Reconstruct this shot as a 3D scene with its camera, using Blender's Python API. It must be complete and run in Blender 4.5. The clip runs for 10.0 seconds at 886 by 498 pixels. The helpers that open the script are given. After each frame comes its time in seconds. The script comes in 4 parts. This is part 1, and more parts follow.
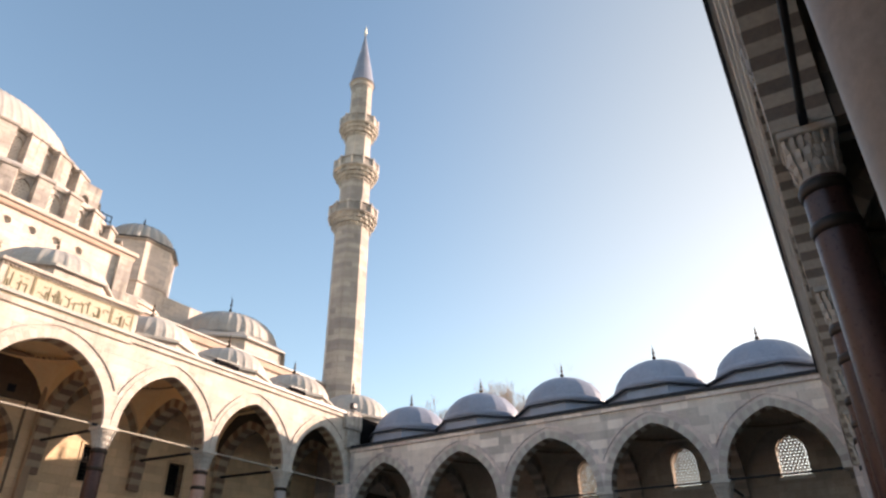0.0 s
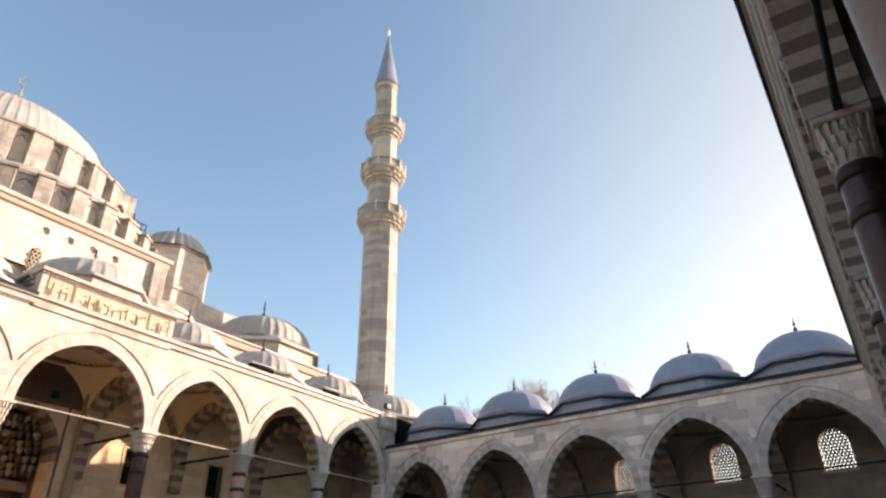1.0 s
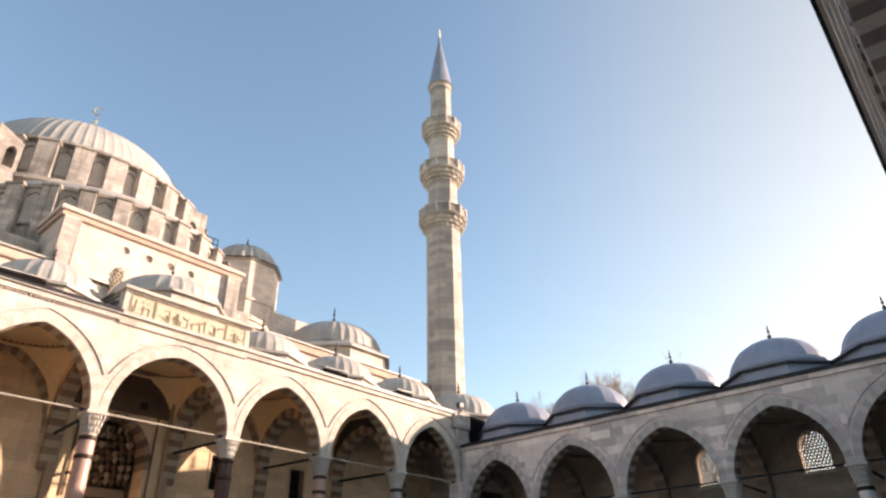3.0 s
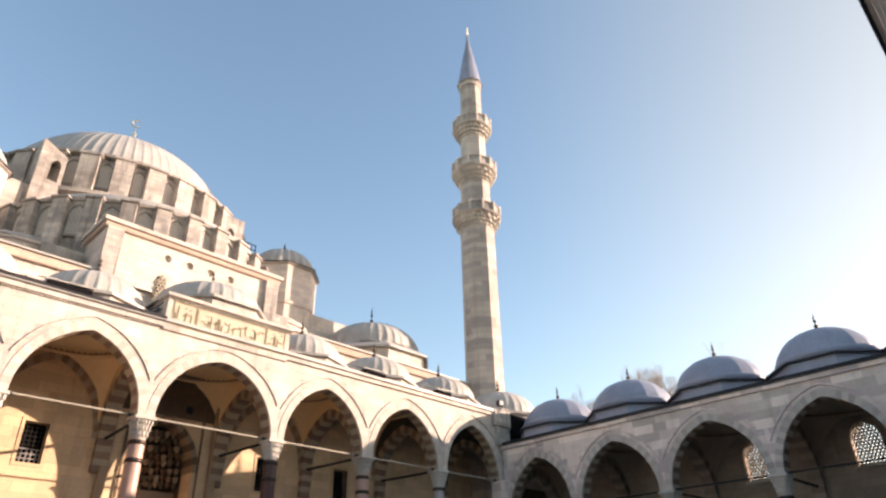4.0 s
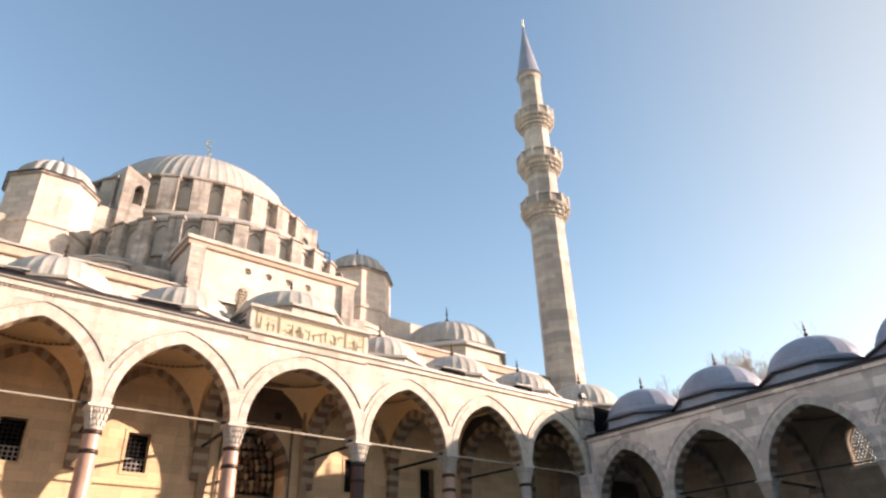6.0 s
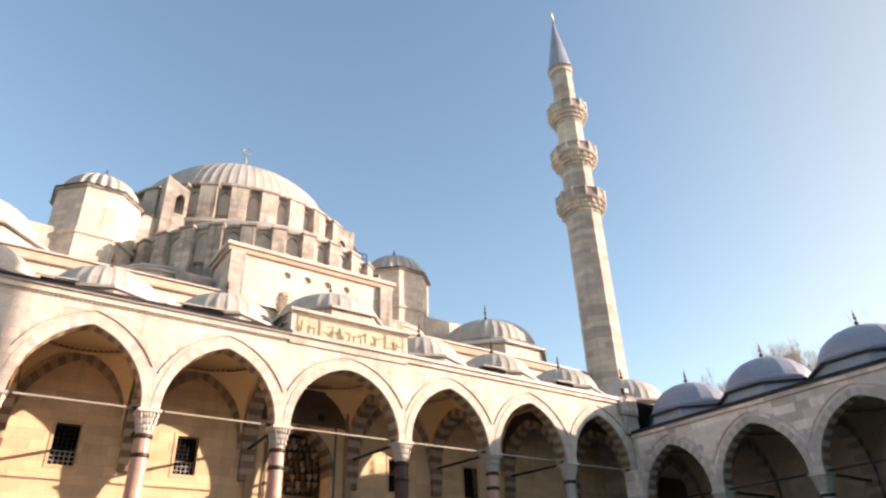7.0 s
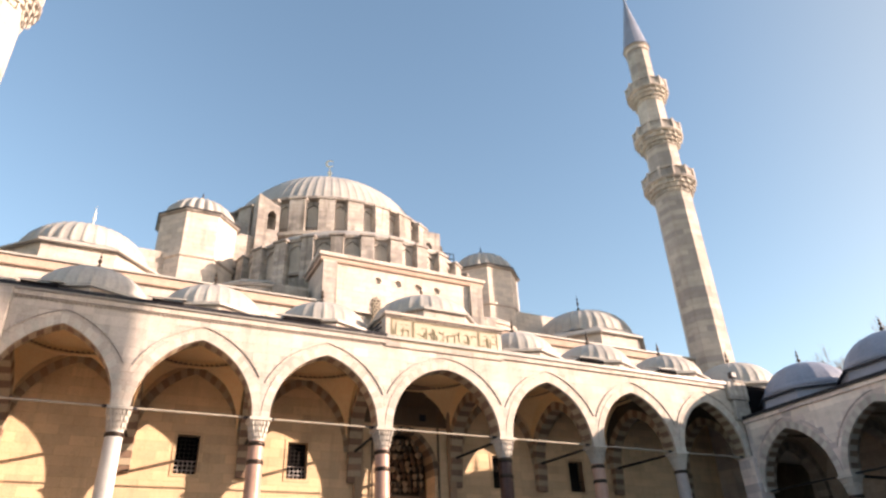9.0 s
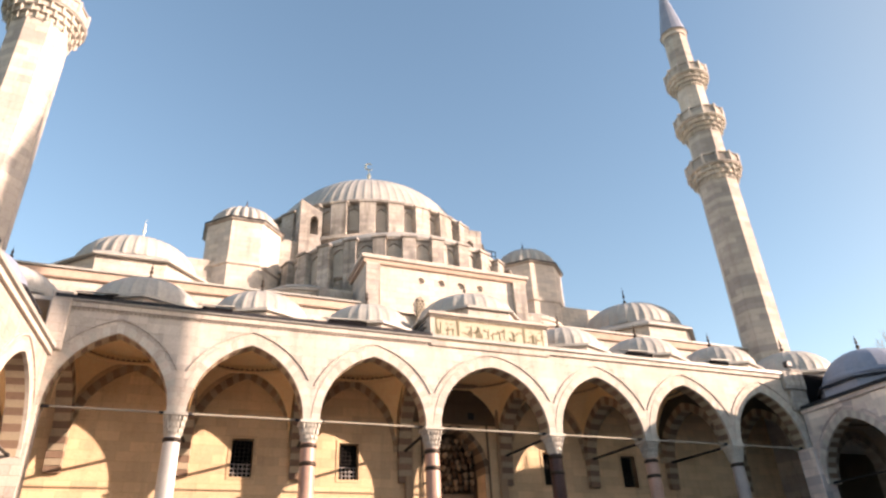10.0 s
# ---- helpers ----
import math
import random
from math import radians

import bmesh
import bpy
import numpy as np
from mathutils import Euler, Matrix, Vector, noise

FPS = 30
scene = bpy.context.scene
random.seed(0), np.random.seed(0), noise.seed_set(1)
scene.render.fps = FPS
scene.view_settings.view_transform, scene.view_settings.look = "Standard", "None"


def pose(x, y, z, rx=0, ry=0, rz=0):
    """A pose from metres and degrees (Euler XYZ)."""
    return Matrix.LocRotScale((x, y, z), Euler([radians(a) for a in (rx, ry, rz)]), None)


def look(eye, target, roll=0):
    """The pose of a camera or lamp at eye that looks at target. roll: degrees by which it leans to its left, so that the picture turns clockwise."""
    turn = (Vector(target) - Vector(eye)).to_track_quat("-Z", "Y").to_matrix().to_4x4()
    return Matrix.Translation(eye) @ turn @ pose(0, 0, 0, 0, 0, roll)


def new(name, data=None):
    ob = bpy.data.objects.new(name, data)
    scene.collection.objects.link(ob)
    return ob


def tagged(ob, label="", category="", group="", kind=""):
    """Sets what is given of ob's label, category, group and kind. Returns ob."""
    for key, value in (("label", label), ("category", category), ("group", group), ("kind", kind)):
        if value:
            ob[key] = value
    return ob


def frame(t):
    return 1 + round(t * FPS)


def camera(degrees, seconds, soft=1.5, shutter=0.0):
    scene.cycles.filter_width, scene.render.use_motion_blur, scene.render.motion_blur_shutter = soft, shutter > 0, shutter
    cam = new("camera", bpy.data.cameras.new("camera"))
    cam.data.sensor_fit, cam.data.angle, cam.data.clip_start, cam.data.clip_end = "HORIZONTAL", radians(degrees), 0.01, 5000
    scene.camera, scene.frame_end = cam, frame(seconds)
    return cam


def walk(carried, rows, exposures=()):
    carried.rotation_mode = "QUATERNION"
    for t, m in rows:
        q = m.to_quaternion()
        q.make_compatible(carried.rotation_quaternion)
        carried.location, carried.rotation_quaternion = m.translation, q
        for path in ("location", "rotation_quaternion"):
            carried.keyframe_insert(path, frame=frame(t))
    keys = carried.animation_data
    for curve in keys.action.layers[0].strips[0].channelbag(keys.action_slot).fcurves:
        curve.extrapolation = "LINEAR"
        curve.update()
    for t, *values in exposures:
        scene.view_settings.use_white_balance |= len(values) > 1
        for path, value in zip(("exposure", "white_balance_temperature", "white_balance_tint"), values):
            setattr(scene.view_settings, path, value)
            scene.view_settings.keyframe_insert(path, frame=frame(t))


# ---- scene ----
# The plan below is in plan units; UNIT turns them into metres.
UNIT = 1.147
EYE = 1.6 * UNIT
cam = camera(66.69, 10.0, soft=2.5)
PATH = [
    (0.0, pose(0, 0, EYE, 119.34, 0.34, -57.97)),
    (0.5, pose(0, 0, EYE, 119.31, 0.49, -56.53)),
    (1.0, pose(0, 0, EYE, 119.27, 0.58, -55.01)),
    (1.5, pose(0, 0, EYE, 119.25, 0.67, -53.41)),
    (2.0, pose(0, 0, EYE, 119.23, 0.74, -51.87)),
    (2.5, pose(0, 0, EYE, 119.23, 0.85, -50.30)),
    (4.0, pose(0, 0, EYE, 119.17, 1.12, -45.18)),
    (4.5, pose(0, 0, EYE, 119.16, 1.23, -43.40)),
    (5.0, pose(0, 0, EYE, 119.14, 1.34, -41.61)),
    (5.5, pose(0, 0, EYE, 119.12, 1.52, -39.80)),
    (7.0, pose(0, 0, EYE, 119.10, 1.76, -34.46)),
    (7.5, pose(0, 0, EYE, 119.12, 1.87, -32.43)),
    (8.0, pose(0, 0, EYE, 119.11, 2.03, -30.25)),
    (8.5, pose(0, 0, EYE, 119.12, 2.15, -27.97)),
    (9.0, pose(0, 0, EYE, 119.15, 2.24, -25.81)),
    (9.5, pose(0, 0, EYE, 119.17, 2.41, -23.66)),
    (10.0, pose(0, 0, EYE, 119.20, 2.55, -21.59)),
]
walk(cam, PATH, exposures=[(0.0, 1.27, 7750, 20), (10.0, 1.27, 7750, 20)])

# ---- light ----
SUN_AZIMUTH, SUN_HEIGHT = -35.6, 14.2   # degrees: from +x towards +y, and above the horizon
world = bpy.data.worlds.new("sky")
scene.world = world
world.use_nodes = True
wn = world.node_tree.nodes
sky = wn.new("ShaderNodeTexSky")
sky.sky_type = 'NISHITA'
sky.sun_disc = False
sky.sun_elevation = radians(SUN_HEIGHT)
sky.sun_rotation = radians(90 - SUN_AZIMUTH)
sky.altitude, sky.air_density, sky.dust_density, sky.ozone_density = 50, 1.0, 0.55, 1.0
wn["Background"].inputs["Strength"].default_value = 0.15
to_sun = Vector((math.cos(radians(SUN_AZIMUTH)) * math.cos(radians(SUN_HEIGHT)),
                 math.sin(radians(SUN_AZIMUTH)) * math.cos(radians(SUN_HEIGHT)), math.sin(radians(SUN_HEIGHT))))
wl = world.node_tree.links
tint = wn.new("ShaderNodeHueSaturation")
tint.inputs["Hue"].default_value, tint.inputs["Saturation"].default_value = 0.494, 1.14
wl.new(sky.outputs["Color"], tint.inputs["Color"])
# the haze round the sun is creamy rather than blue
haze = wn.new("ShaderNodeHueSaturation")
haze.inputs["Hue"].default_value, haze.inputs["Saturation"].default_value = 0.475, 0.55
haze.inputs["Value"].default_value = 0.84
wl.new(sky.outputs["Color"], haze.inputs["Color"])
toward = wn.new("ShaderNodeVectorMath")
toward.operation = 'DOT_PRODUCT'
toward.inputs[1].default_value = to_sun
wl.new(wn.new("ShaderNodeTexCoord").outputs["Generated"], toward.inputs[0])
near_sun = wn.new("ShaderNodeMapRange")
near_sun.interpolation_type = 'SMOOTHSTEP'
for k, v in zip((1, 2, 3, 4), (0.3, 0.92, 0.0, 1.0)):
    near_sun.inputs[k].default_value = v
wl.new(toward.outputs["Value"], near_sun.inputs[0])
blend = wn.new("ShaderNodeMix")
blend.data_type = 'RGBA'
wl.new(near_sun.outputs[0], blend.inputs[0])
wl.new(tint.outputs[0], blend.inputs[6])
wl.new(haze.outputs[0], blend.inputs[7])
wl.new(blend.outputs[2], wn["Background"].inputs["Color"])
sun_data = bpy.data.lights.new("sun", 'SUN')
sun_data.energy, sun_data.angle, sun_data.color = 4.9, radians(0.53), (1.0, 0.875, 0.785)
sun = new("sun", sun_data)
sun.matrix_world = look(to_sun * 200, (0, 0, 0))


# ---- materials ----
def shader(name):
    m = bpy.data.materials.new(name)
    m.use_nodes = True
    return m, m.node_tree.nodes, m.node_tree.links, m.node_tree.nodes["Principled BSDF"]


def mix_node(nodes, links, kind, fac, a, b):
    n = nodes.new("ShaderNodeMix")
    n.data_type, n.blend_type = 'RGBA', kind
    for socket, v in ((n.inputs[0], fac), (n.inputs[6], a), (n.inputs[7], b)):
        if isinstance(v, (int, float)):
            socket.default_value = v
        elif isinstance(v, tuple):
            socket.default_value = (*v, 1)
        else:
            links.new(v, socket)
    return n.outputs[2]


def noise_node(nodes, links, vec, scale, detail=5, rough=0.6):
    n = nodes.new("ShaderNodeTexNoise")
    n.inputs["Scale"].default_value, n.inputs["Detail"].default_value, n.inputs["Roughness"].default_value = scale, detail, rough
    links.new(vec, n.inputs["Vector"])
    return n.outputs["Fac"]


def ramp_node(nodes, links, fac, lo, hi, a=0.0, b=1.0):
    n = nodes.new("ShaderNodeMapRange")
    for k, v in zip((1, 2, 3, 4), (lo, hi, a, b)):
        n.inputs[k].default_value = v
    links.new(fac, n.inputs[0])
    return n.outputs[0]


def stone(name, light, dark, joint=None, block=(0.95, 0.42), stain=(0.16, 0.13, 0.1), stained=0.5, rough=0.8, bump=0.35, tone=0.25, streak=0.4, spread=(0.86, 1.1)):
    """Dressed stone with block joints (UV in metres), two scales of mottling, run-down streaks and stains."""
    m, nodes, links, b = shader(name)
    uv = nodes.new("ShaderNodeUVMap").outputs[0]
    geo = nodes.new("ShaderNodeNewGeometry")
    pos = geo.outputs["Position"]
    info = nodes.new("ShaderNodeObjectInfo")
    grain = noise_node(nodes, links, pos, 9.0, 8, 0.7)
    patch = noise_node(nodes, links, pos, 0.45, 5, 0.6)
    col = mix_node(nodes, links, 'MIX', ramp_node(nodes, links, patch, 0.35, 0.65), light, dark)
    if joint:
        br = nodes.new("ShaderNodeTexBrick")
        br.offset, br.squash = 0.5, 1.0
        for k, v in (("Scale", 1.0), ("Mortar Size", 0.011), ("Mortar Smooth", 0.3), ("Bias", 0.0), ("Brick Width", block[0]), ("Row Height", block[1])):
            br.inputs[k].default_value = v
        br.inputs["Color1"].default_value = (1 - tone, 1 - tone, 1 - tone * 0.9, 1)
        br.inputs["Color2"].default_value = (1 + tone * 0.25, 1 + tone * 0.2, 1 + tone * 0.15, 1)
        br.inputs["Mortar"].default_value = (*joint, 1)
        links.new(uv, br.inputs["Vector"])
        col = mix_node(nodes, links, 'MULTIPLY', 1.0, col, br.outputs["Color"])
    rnd = ramp_node(nodes, links, info.outputs["Random"], 0, 1, *spread)
    cmb = nodes.new("ShaderNodeCombineColor")
    for k in range(3):
        links.new(rnd, cmb.inputs[k])
    col = mix_node(nodes, links, 'MULTIPLY', 1.0, col, cmb.outputs[0])
    # streaks run down the wall
    mp = nodes.new("ShaderNodeMapping")
    mp.inputs["Scale"].default_value = (1.6, 1.6, 0.12)
    links.new(pos, mp.inputs["Vector"])
    run = ramp_node(nodes, links, noise_node(nodes, links, mp.outputs[0], 1.0, 6, 0.65), 0.52, 0.75, 0, streak)
    col = mix_node(nodes, links, 'MIX', run, col, stain)
    spots = ramp_node(nodes, links, noise_node(nodes, links, pos, 1.7, 8, 0.75), 0.56, 0.8, 0, stained)
    col = mix_node(nodes, links, 'MIX', spots, col, stain)
    col = mix_node(nodes, links, 'OVERLAY', 0.35, col, grain)
    links.new(col, b.inputs["Base Color"])
    b.inputs["Roughness"].default_value = rough
    b.inputs["Specular IOR Level"].default_value = 0.25
    bp = nodes.new("ShaderNodeBump")
    bp.inputs["Strength"].default_value, bp.inputs["Distance"].default_value = bump, 0.03
    if joint:
        h = nodes.new("ShaderNodeMath")
        h.operation = 'MULTIPLY_ADD'
        links.new(br.outputs["Fac"], h.inputs[0])
        h.inputs[1].default_value = -0.8
        links.new(grain, h.inputs[2])
        links.new(h.outputs[0], bp.inputs["Height"])
    else:
        links.new(grain, bp.inputs["Height"])
    links.new(bp.outputs[0], b.inputs["Normal"])
    return m


def plain(name, a, b2, rough=0.6, metal=0.0, scale=3.0, bump=0.15, gloss=0.35):
    """A surface of one stuff with mottling at two scales."""
    m, nodes, links, b = shader(name)
    pos = nodes.new("ShaderNodeNewGeometry").outputs["Position"]
    big = noise_node(nodes, links, pos, scale * 0.3, 4, 0.6)
    fine = noise_node(nodes, links, pos, scale * 4, 6, 0.7)
    col = mix_node(nodes, links, 'MIX', ramp_node(nodes, links, big, 0.3, 0.7), a, b2)
    col = mix_node(nodes, links, 'OVERLAY', 0.4, col, fine)
    links.new(col, b.inputs["Base Color"])
    links.new(ramp_node(nodes, links, fine, 0.2, 0.8, max(0.05, rough - 0.12), min(1, rough + 0.12)), b.inputs["Roughness"])
    b.inputs["Metallic"].default_value = metal
    b.inputs["Specular IOR Level"].default_value = gloss
    bp = nodes.new("ShaderNodeBump")
    bp.inputs["Strength"].default_value, bp.inputs["Distance"].default_value = bump, 0.02
    links.new(fine, bp.inputs["Height"])
    links.new(bp.outputs[0], b.inputs["Normal"])
    return m


ASHLAR = stone("cream_limestone", (0.57, 0.505, 0.45), (0.475, 0.415, 0.36), (0.6, 0.56, 0.5), (1.1, 0.5), stained=0.6, tone=0.22, streak=0.35)
OCHRE = stone("ochre_limestone", (0.64, 0.465, 0.295), (0.54, 0.39, 0.245), (0.75, 0.7, 0.62), (1.4, 0.6), stained=0.3, tone=0.2, streak=0.3)
MARBLE = stone("grey_marble", (0.82, 0.7, 0.635), (0.64, 0.54, 0.49), (0.55, 0.53, 0.5), (1.5, 0.62), stained=0.4, tone=0.4, streak=0.3)
MARBLE_BLOCK = stone("grey_marble_block", (0.8, 0.69, 0.61), (0.66, 0.565, 0.5), stained=0.4, streak=0.3, spread=(0.62, 1.14))
ASHLAR_BLOCK = stone("cream_limestone_block", (0.57, 0.505, 0.45), (0.475, 0.415, 0.36), stained=0.55, streak=0.35, spread=(0.88, 1.08))
DRUM = stone("weathered_limestone", (0.5, 0.455, 0.41), (0.32, 0.285, 0.255), (0.55, 0.5, 0.45), (1.0, 0.45), stain=(0.09, 0.075, 0.06), stained=0.85, tone=0.3, streak=0.9)
SHAFTSTONE = stone("minaret_limestone", (0.56, 0.505, 0.45), (0.45, 0.4, 0.355), (0.6, 0.55, 0.48), (1.5, 0.62), stained=0.45, tone=0.32, streak=0.35)
BRACKET = stone("stained_bracket_stone", (0.56, 0.51, 0.45), (0.42, 0.375, 0.33), stain=(0.1, 0.075, 0.055), stained=1.0, streak=0.6)
VOUS_A = stone("white_marble", (0.54, 0.5, 0.44), (0.45, 0.41, 0.36), stained=0.3, streak=0.2)
VOUS_B = stone("reddish_stone", (0.24, 0.155, 0.11), (0.19, 0.125, 0.09), stained=0.35, streak=0.2)
VOUS_D = stone("ochre_voussoir_stone", (0.42, 0.34, 0.245), (0.35, 0.28, 0.2), stained=0.3, streak=0.2)
VOUS_C = stone("warm_grey_marble", (0.46, 0.4, 0.33), (0.38, 0.33, 0.27), stained=0.35, streak=0.2)
VOUS_G = stone("mid_grey_marble", (0.46, 0.395, 0.36), (0.39, 0.335, 0.3), stained=0.3, streak=0.2)
PALEBROWN = plain("pale_brown_marble", (0.31, 0.255, 0.21), (0.25, 0.205, 0.17), 0.5)
VOUS_E = stone("pale_pinkish_marble", (0.51, 0.445, 0.385), (0.44, 0.38, 0.33), stained=0.3, streak=0.2)
VOUS_F = stone("brown_voussoir_stone", (0.32, 0.225, 0.15), (0.26, 0.185, 0.125), stained=0.35, streak=0.2)
NEARSTRIPE = stone("grey_brown_marble", (0.235, 0.185, 0.15), (0.17, 0.135, 0.11), stained=0.6, streak=0.3)
# Stripe stone darkened by colour for the unlit entrance portico.
SHADE_STONE = stone("shade_dark_stone", (0.13, 0.1, 0.075), (0.09, 0.07, 0.055), stained=0.5, streak=0.3)
PINK = stone("pink_cornice_stone", (0.43, 0.3, 0.24), (0.48, 0.37, 0.3), stained=0.6, streak=0.2)
PLASTER = plain("cream_plaster", (0.88, 0.65, 0.38), (0.79, 0.57, 0.33), 0.9, scale=1.2, gloss=0.15)
# Plaster darkened to put the porticoes' interior shade into its colour.
SHADE_PLASTER = plain("shade_dark_plaster", (0.09, 0.073, 0.058), (0.06, 0.048, 0.04), 0.9, scale=1.2, gloss=0.05)
LEAD = plain("oxidised_lead", (0.44, 0.412, 0.378), (0.315, 0.297, 0.275), 0.48, 0.0, scale=1.5, bump=0.2)
# Bluer, darker lead for the side domes; sky-lit shade is in the colour.
LEAD_BLUE = plain("blue_grey_lead", (0.27, 0.295, 0.37), (0.2, 0.22, 0.28), 0.45, 0.0, scale=1.5, bump=0.2)
# Darker than the arcade marble: interior shade is put into the colour.
WINGWALL = stone("shade_browned_stone", (0.36, 0.295, 0.235), (0.27, 0.22, 0.175), (0.75, 0.7, 0.62), (1.2, 0.5), stained=0.4, tone=0.2)
# Plaster browned so the east bays' dimness is held in its colour.
DIMPLASTER = plain("shade_browned_plaster", (0.38, 0.295, 0.215), (0.28, 0.215, 0.16), 0.9, scale=1.2, gloss=0.1)
PORTALSTONE = stone("dark_brown_portal_stone", (0.15, 0.105, 0.07), (0.1, 0.07, 0.05), stained=0.5, streak=0.3)
# Near-black that stands in for shade in gaps and openings.
GAP_BLACK = plain("gap_black", (0.012, 0.011, 0.012), (0.008, 0.008, 0.009), 0.8, gloss=0.0)
LEAD_DARK = plain("dark_lead_edge", (0.035, 0.035, 0.04), (0.025, 0.025, 0.03), 0.6, 0.2, gloss=0.1)
WHITE = plain("white_column_marble", (0.72, 0.69, 0.64), (0.6, 0.58, 0.55), 0.45)
PINKGRAN = plain("pink_granite", (0.46, 0.3, 0.24), (0.38, 0.24, 0.19), 0.4)
PORPHYRY = plain("dark_red_porphyry", (0.075, 0.033, 0.028), (0.05, 0.023, 0.02), 0.32)
GREYGRAN = plain("grey_granite", (0.42, 0.38, 0.36), (0.34, 0.31, 0.3), 0.45)
BRONZE = plain("dark_bronze", (0.06, 0.045, 0.035), (0.04, 0.03, 0.025), 0.5, 0.7, gloss=0.3)
IRON = plain("sunlit_iron_rod", (0.4, 0.35, 0.29), (0.3, 0.26, 0.21), 0.55, 0.1)
GRILLE = plain("pierced_stone_grille", (0.46, 0.39, 0.31), (0.38, 0.32, 0.25), 0.8)
TIE = plain("black_iron_tie", (0.035, 0.03, 0.028), (0.025, 0.022, 0.02), 0.6, 0.3, gloss=0.15)
GILT = plain("pale_worn_gilding", (0.78, 0.72, 0.6), (0.68, 0.62, 0.5), 0.45, 0.2)
SCREEN = plain("dusty_window_screen", (0.56, 0.52, 0.47), (0.45, 0.41, 0.37), 0.85)
VOID = plain("unlit_room_behind_glass", (0.006, 0.006, 0.007), (0.004, 0.004, 0.005), 0.9, gloss=0.0)
INK = plain("olive_gilt_lettering", (0.27, 0.22, 0.13), (0.22, 0.175, 0.1), 0.5)
PANEL = plain("pale_green_panel_stone", (0.44, 0.39, 0.3), (0.37, 0.33, 0.25), 0.75)
WOOD = plain("brown_door_wood", (0.12, 0.06, 0.03), (0.09, 0.045, 0.025), 0.5)
BARK = plain("grey_brown_bark", (0.42, 0.35, 0.3), (0.33, 0.275, 0.23), 0.9)
PAVING = stone("marble_paving", (0.55, 0.5, 0.44), (0.48, 0.435, 0.38), (0.4, 0.38, 0.34), (1.4, 0.9), stained=0.3)
EARTH = plain("dry_grass_ground", (0.14, 0.12, 0.07), (0.1, 0.1, 0.05), 0.95, scale=0.2)
GREYMET = plain("grey_painted_metal", (0.05, 0.05, 0.055), (0.035, 0.035, 0.04), 0.5, 0.3)


# ---- helpers of shape ----
def mesh_from(bm, name, material, smooth=False):
    """Turns a bmesh in plan units into mesh data in metres, with UVs laid flat on each face."""
    bmesh.ops.transform(bm, matrix=Matrix.Scale(UNIT, 4), verts=bm.verts)
    bm.normal_update()
    uvl = bm.loops.layers.uv.new("UVMap")
    for f in bm.faces:
        n = f.normal
        if abs(n.z) > 0.8:
            for lp in f.loops:
                lp[uvl].uv = (lp.vert.co.x, lp.vert.co.y)
        else:
            t = Vector((-n.y, n.x, 0)).normalized()
            off = 0.37 * round(math.degrees(math.atan2(n.y, n.x)) / 22.5)
            for lp in f.loops:
                lp[uvl].uv = (lp.vert.co.dot(t) + off, lp.vert.co.z)
        f.smooth = smooth
    me = bpy.data.meshes.new(name)
    bm.to_mesh(me)
    bm.free()
    mats = material if isinstance(material, (list, tuple)) else [material]
    for m in mats:
        me.materials.append(m)
    return me


def part(name, bm, material, parent=None, label="", smooth=False):
    """Links a bmesh as one mesh object, under a thing or part if one is given."""
    me = bm if isinstance(bm, bpy.types.Mesh) else mesh_from(bm, name, material, smooth)
    ob = new(name, me)
    if parent:
        ob.parent = parent
    if label:
        ob["label"] = label
    return ob


def thing(name, label, category, group="", kind="", m=None):
    ob = new(name)
    ob.empty_display_size = 0.2
    if m is not None:
        ob.matrix_world = m
    return tagged(ob, label, category, group, kind)


def at(x, y, z, turn=0):
    return pose(x * UNIT, y * UNIT, z * UNIT, 0, 0, turn)


def place(m):
    """A pose in plan units turned into metres."""
    r = m.copy()
    r.translation = m.translation * UNIT
    return r


def box(x0, x1, y0, y1, z0, z1, bm=None, bevel=0.0):
    bm = bm or bmesh.new()
    vs = [bm.verts.new(c) for c in ((x0, y0, z0), (x1, y0, z0), (x1, y1, z0), (x0, y1, z0), (x0, y0, z1), (x1, y0, z1), (x1, y1, z1), (x0, y1, z1))]
    fs = [bm.faces.new([vs[i] for i in q]) for q in ((3, 2, 1, 0), (4, 5, 6, 7), (0, 1, 5, 4), (1, 2, 6, 5), (2, 3, 7, 6), (3, 0, 4, 7))]
    if bevel:
        bmesh.ops.bevel(bm, geom=list({e for f in fs for e in f.edges}), offset=bevel, segments=1, affect='EDGES')
    return bm


def lathe(profile, n=32, turn=0.0, x=0.0, y=0.0, bm=None, mod=None, a0=0.0, a1=360.0):
    """A turned form: (radius, height) pairs swept round; mod(angle_index, radius, height) may change the radius."""
    bm = bm or bmesh.new()
    full = abs(a1 - a0) >= 360
    steps = n if full else n + 1
    rings = []
    for r, z in profile:
        if r < 1e-4:
            rings.append([bm.verts.new((x, y, z))])
            continue
        ring = []
        for k in range(steps):
            a = radians(a0 + turn + (a1 - a0) * k / n)
            rr = mod(k, r, z) if mod else r
            ring.append(bm.verts.new((x + rr * math.cos(a), y + rr * math.sin(a), z)))
        rings.append(ring)
    for p, q in zip(rings, rings[1:]):
        for k in range(steps if full else steps - 1):
            j = (k + 1) % steps
            if len(p) == 1 and len(q) == 1:
                continue
            if len(p) == 1:
                bm.faces.new((p[0], q[j], q[k]))
            elif len(q) == 1:
                bm.faces.new((p[k], p[j], q[0]))
            else:
                bm.faces.new((p[k], p[j], q[j], q[k]))
    return bm


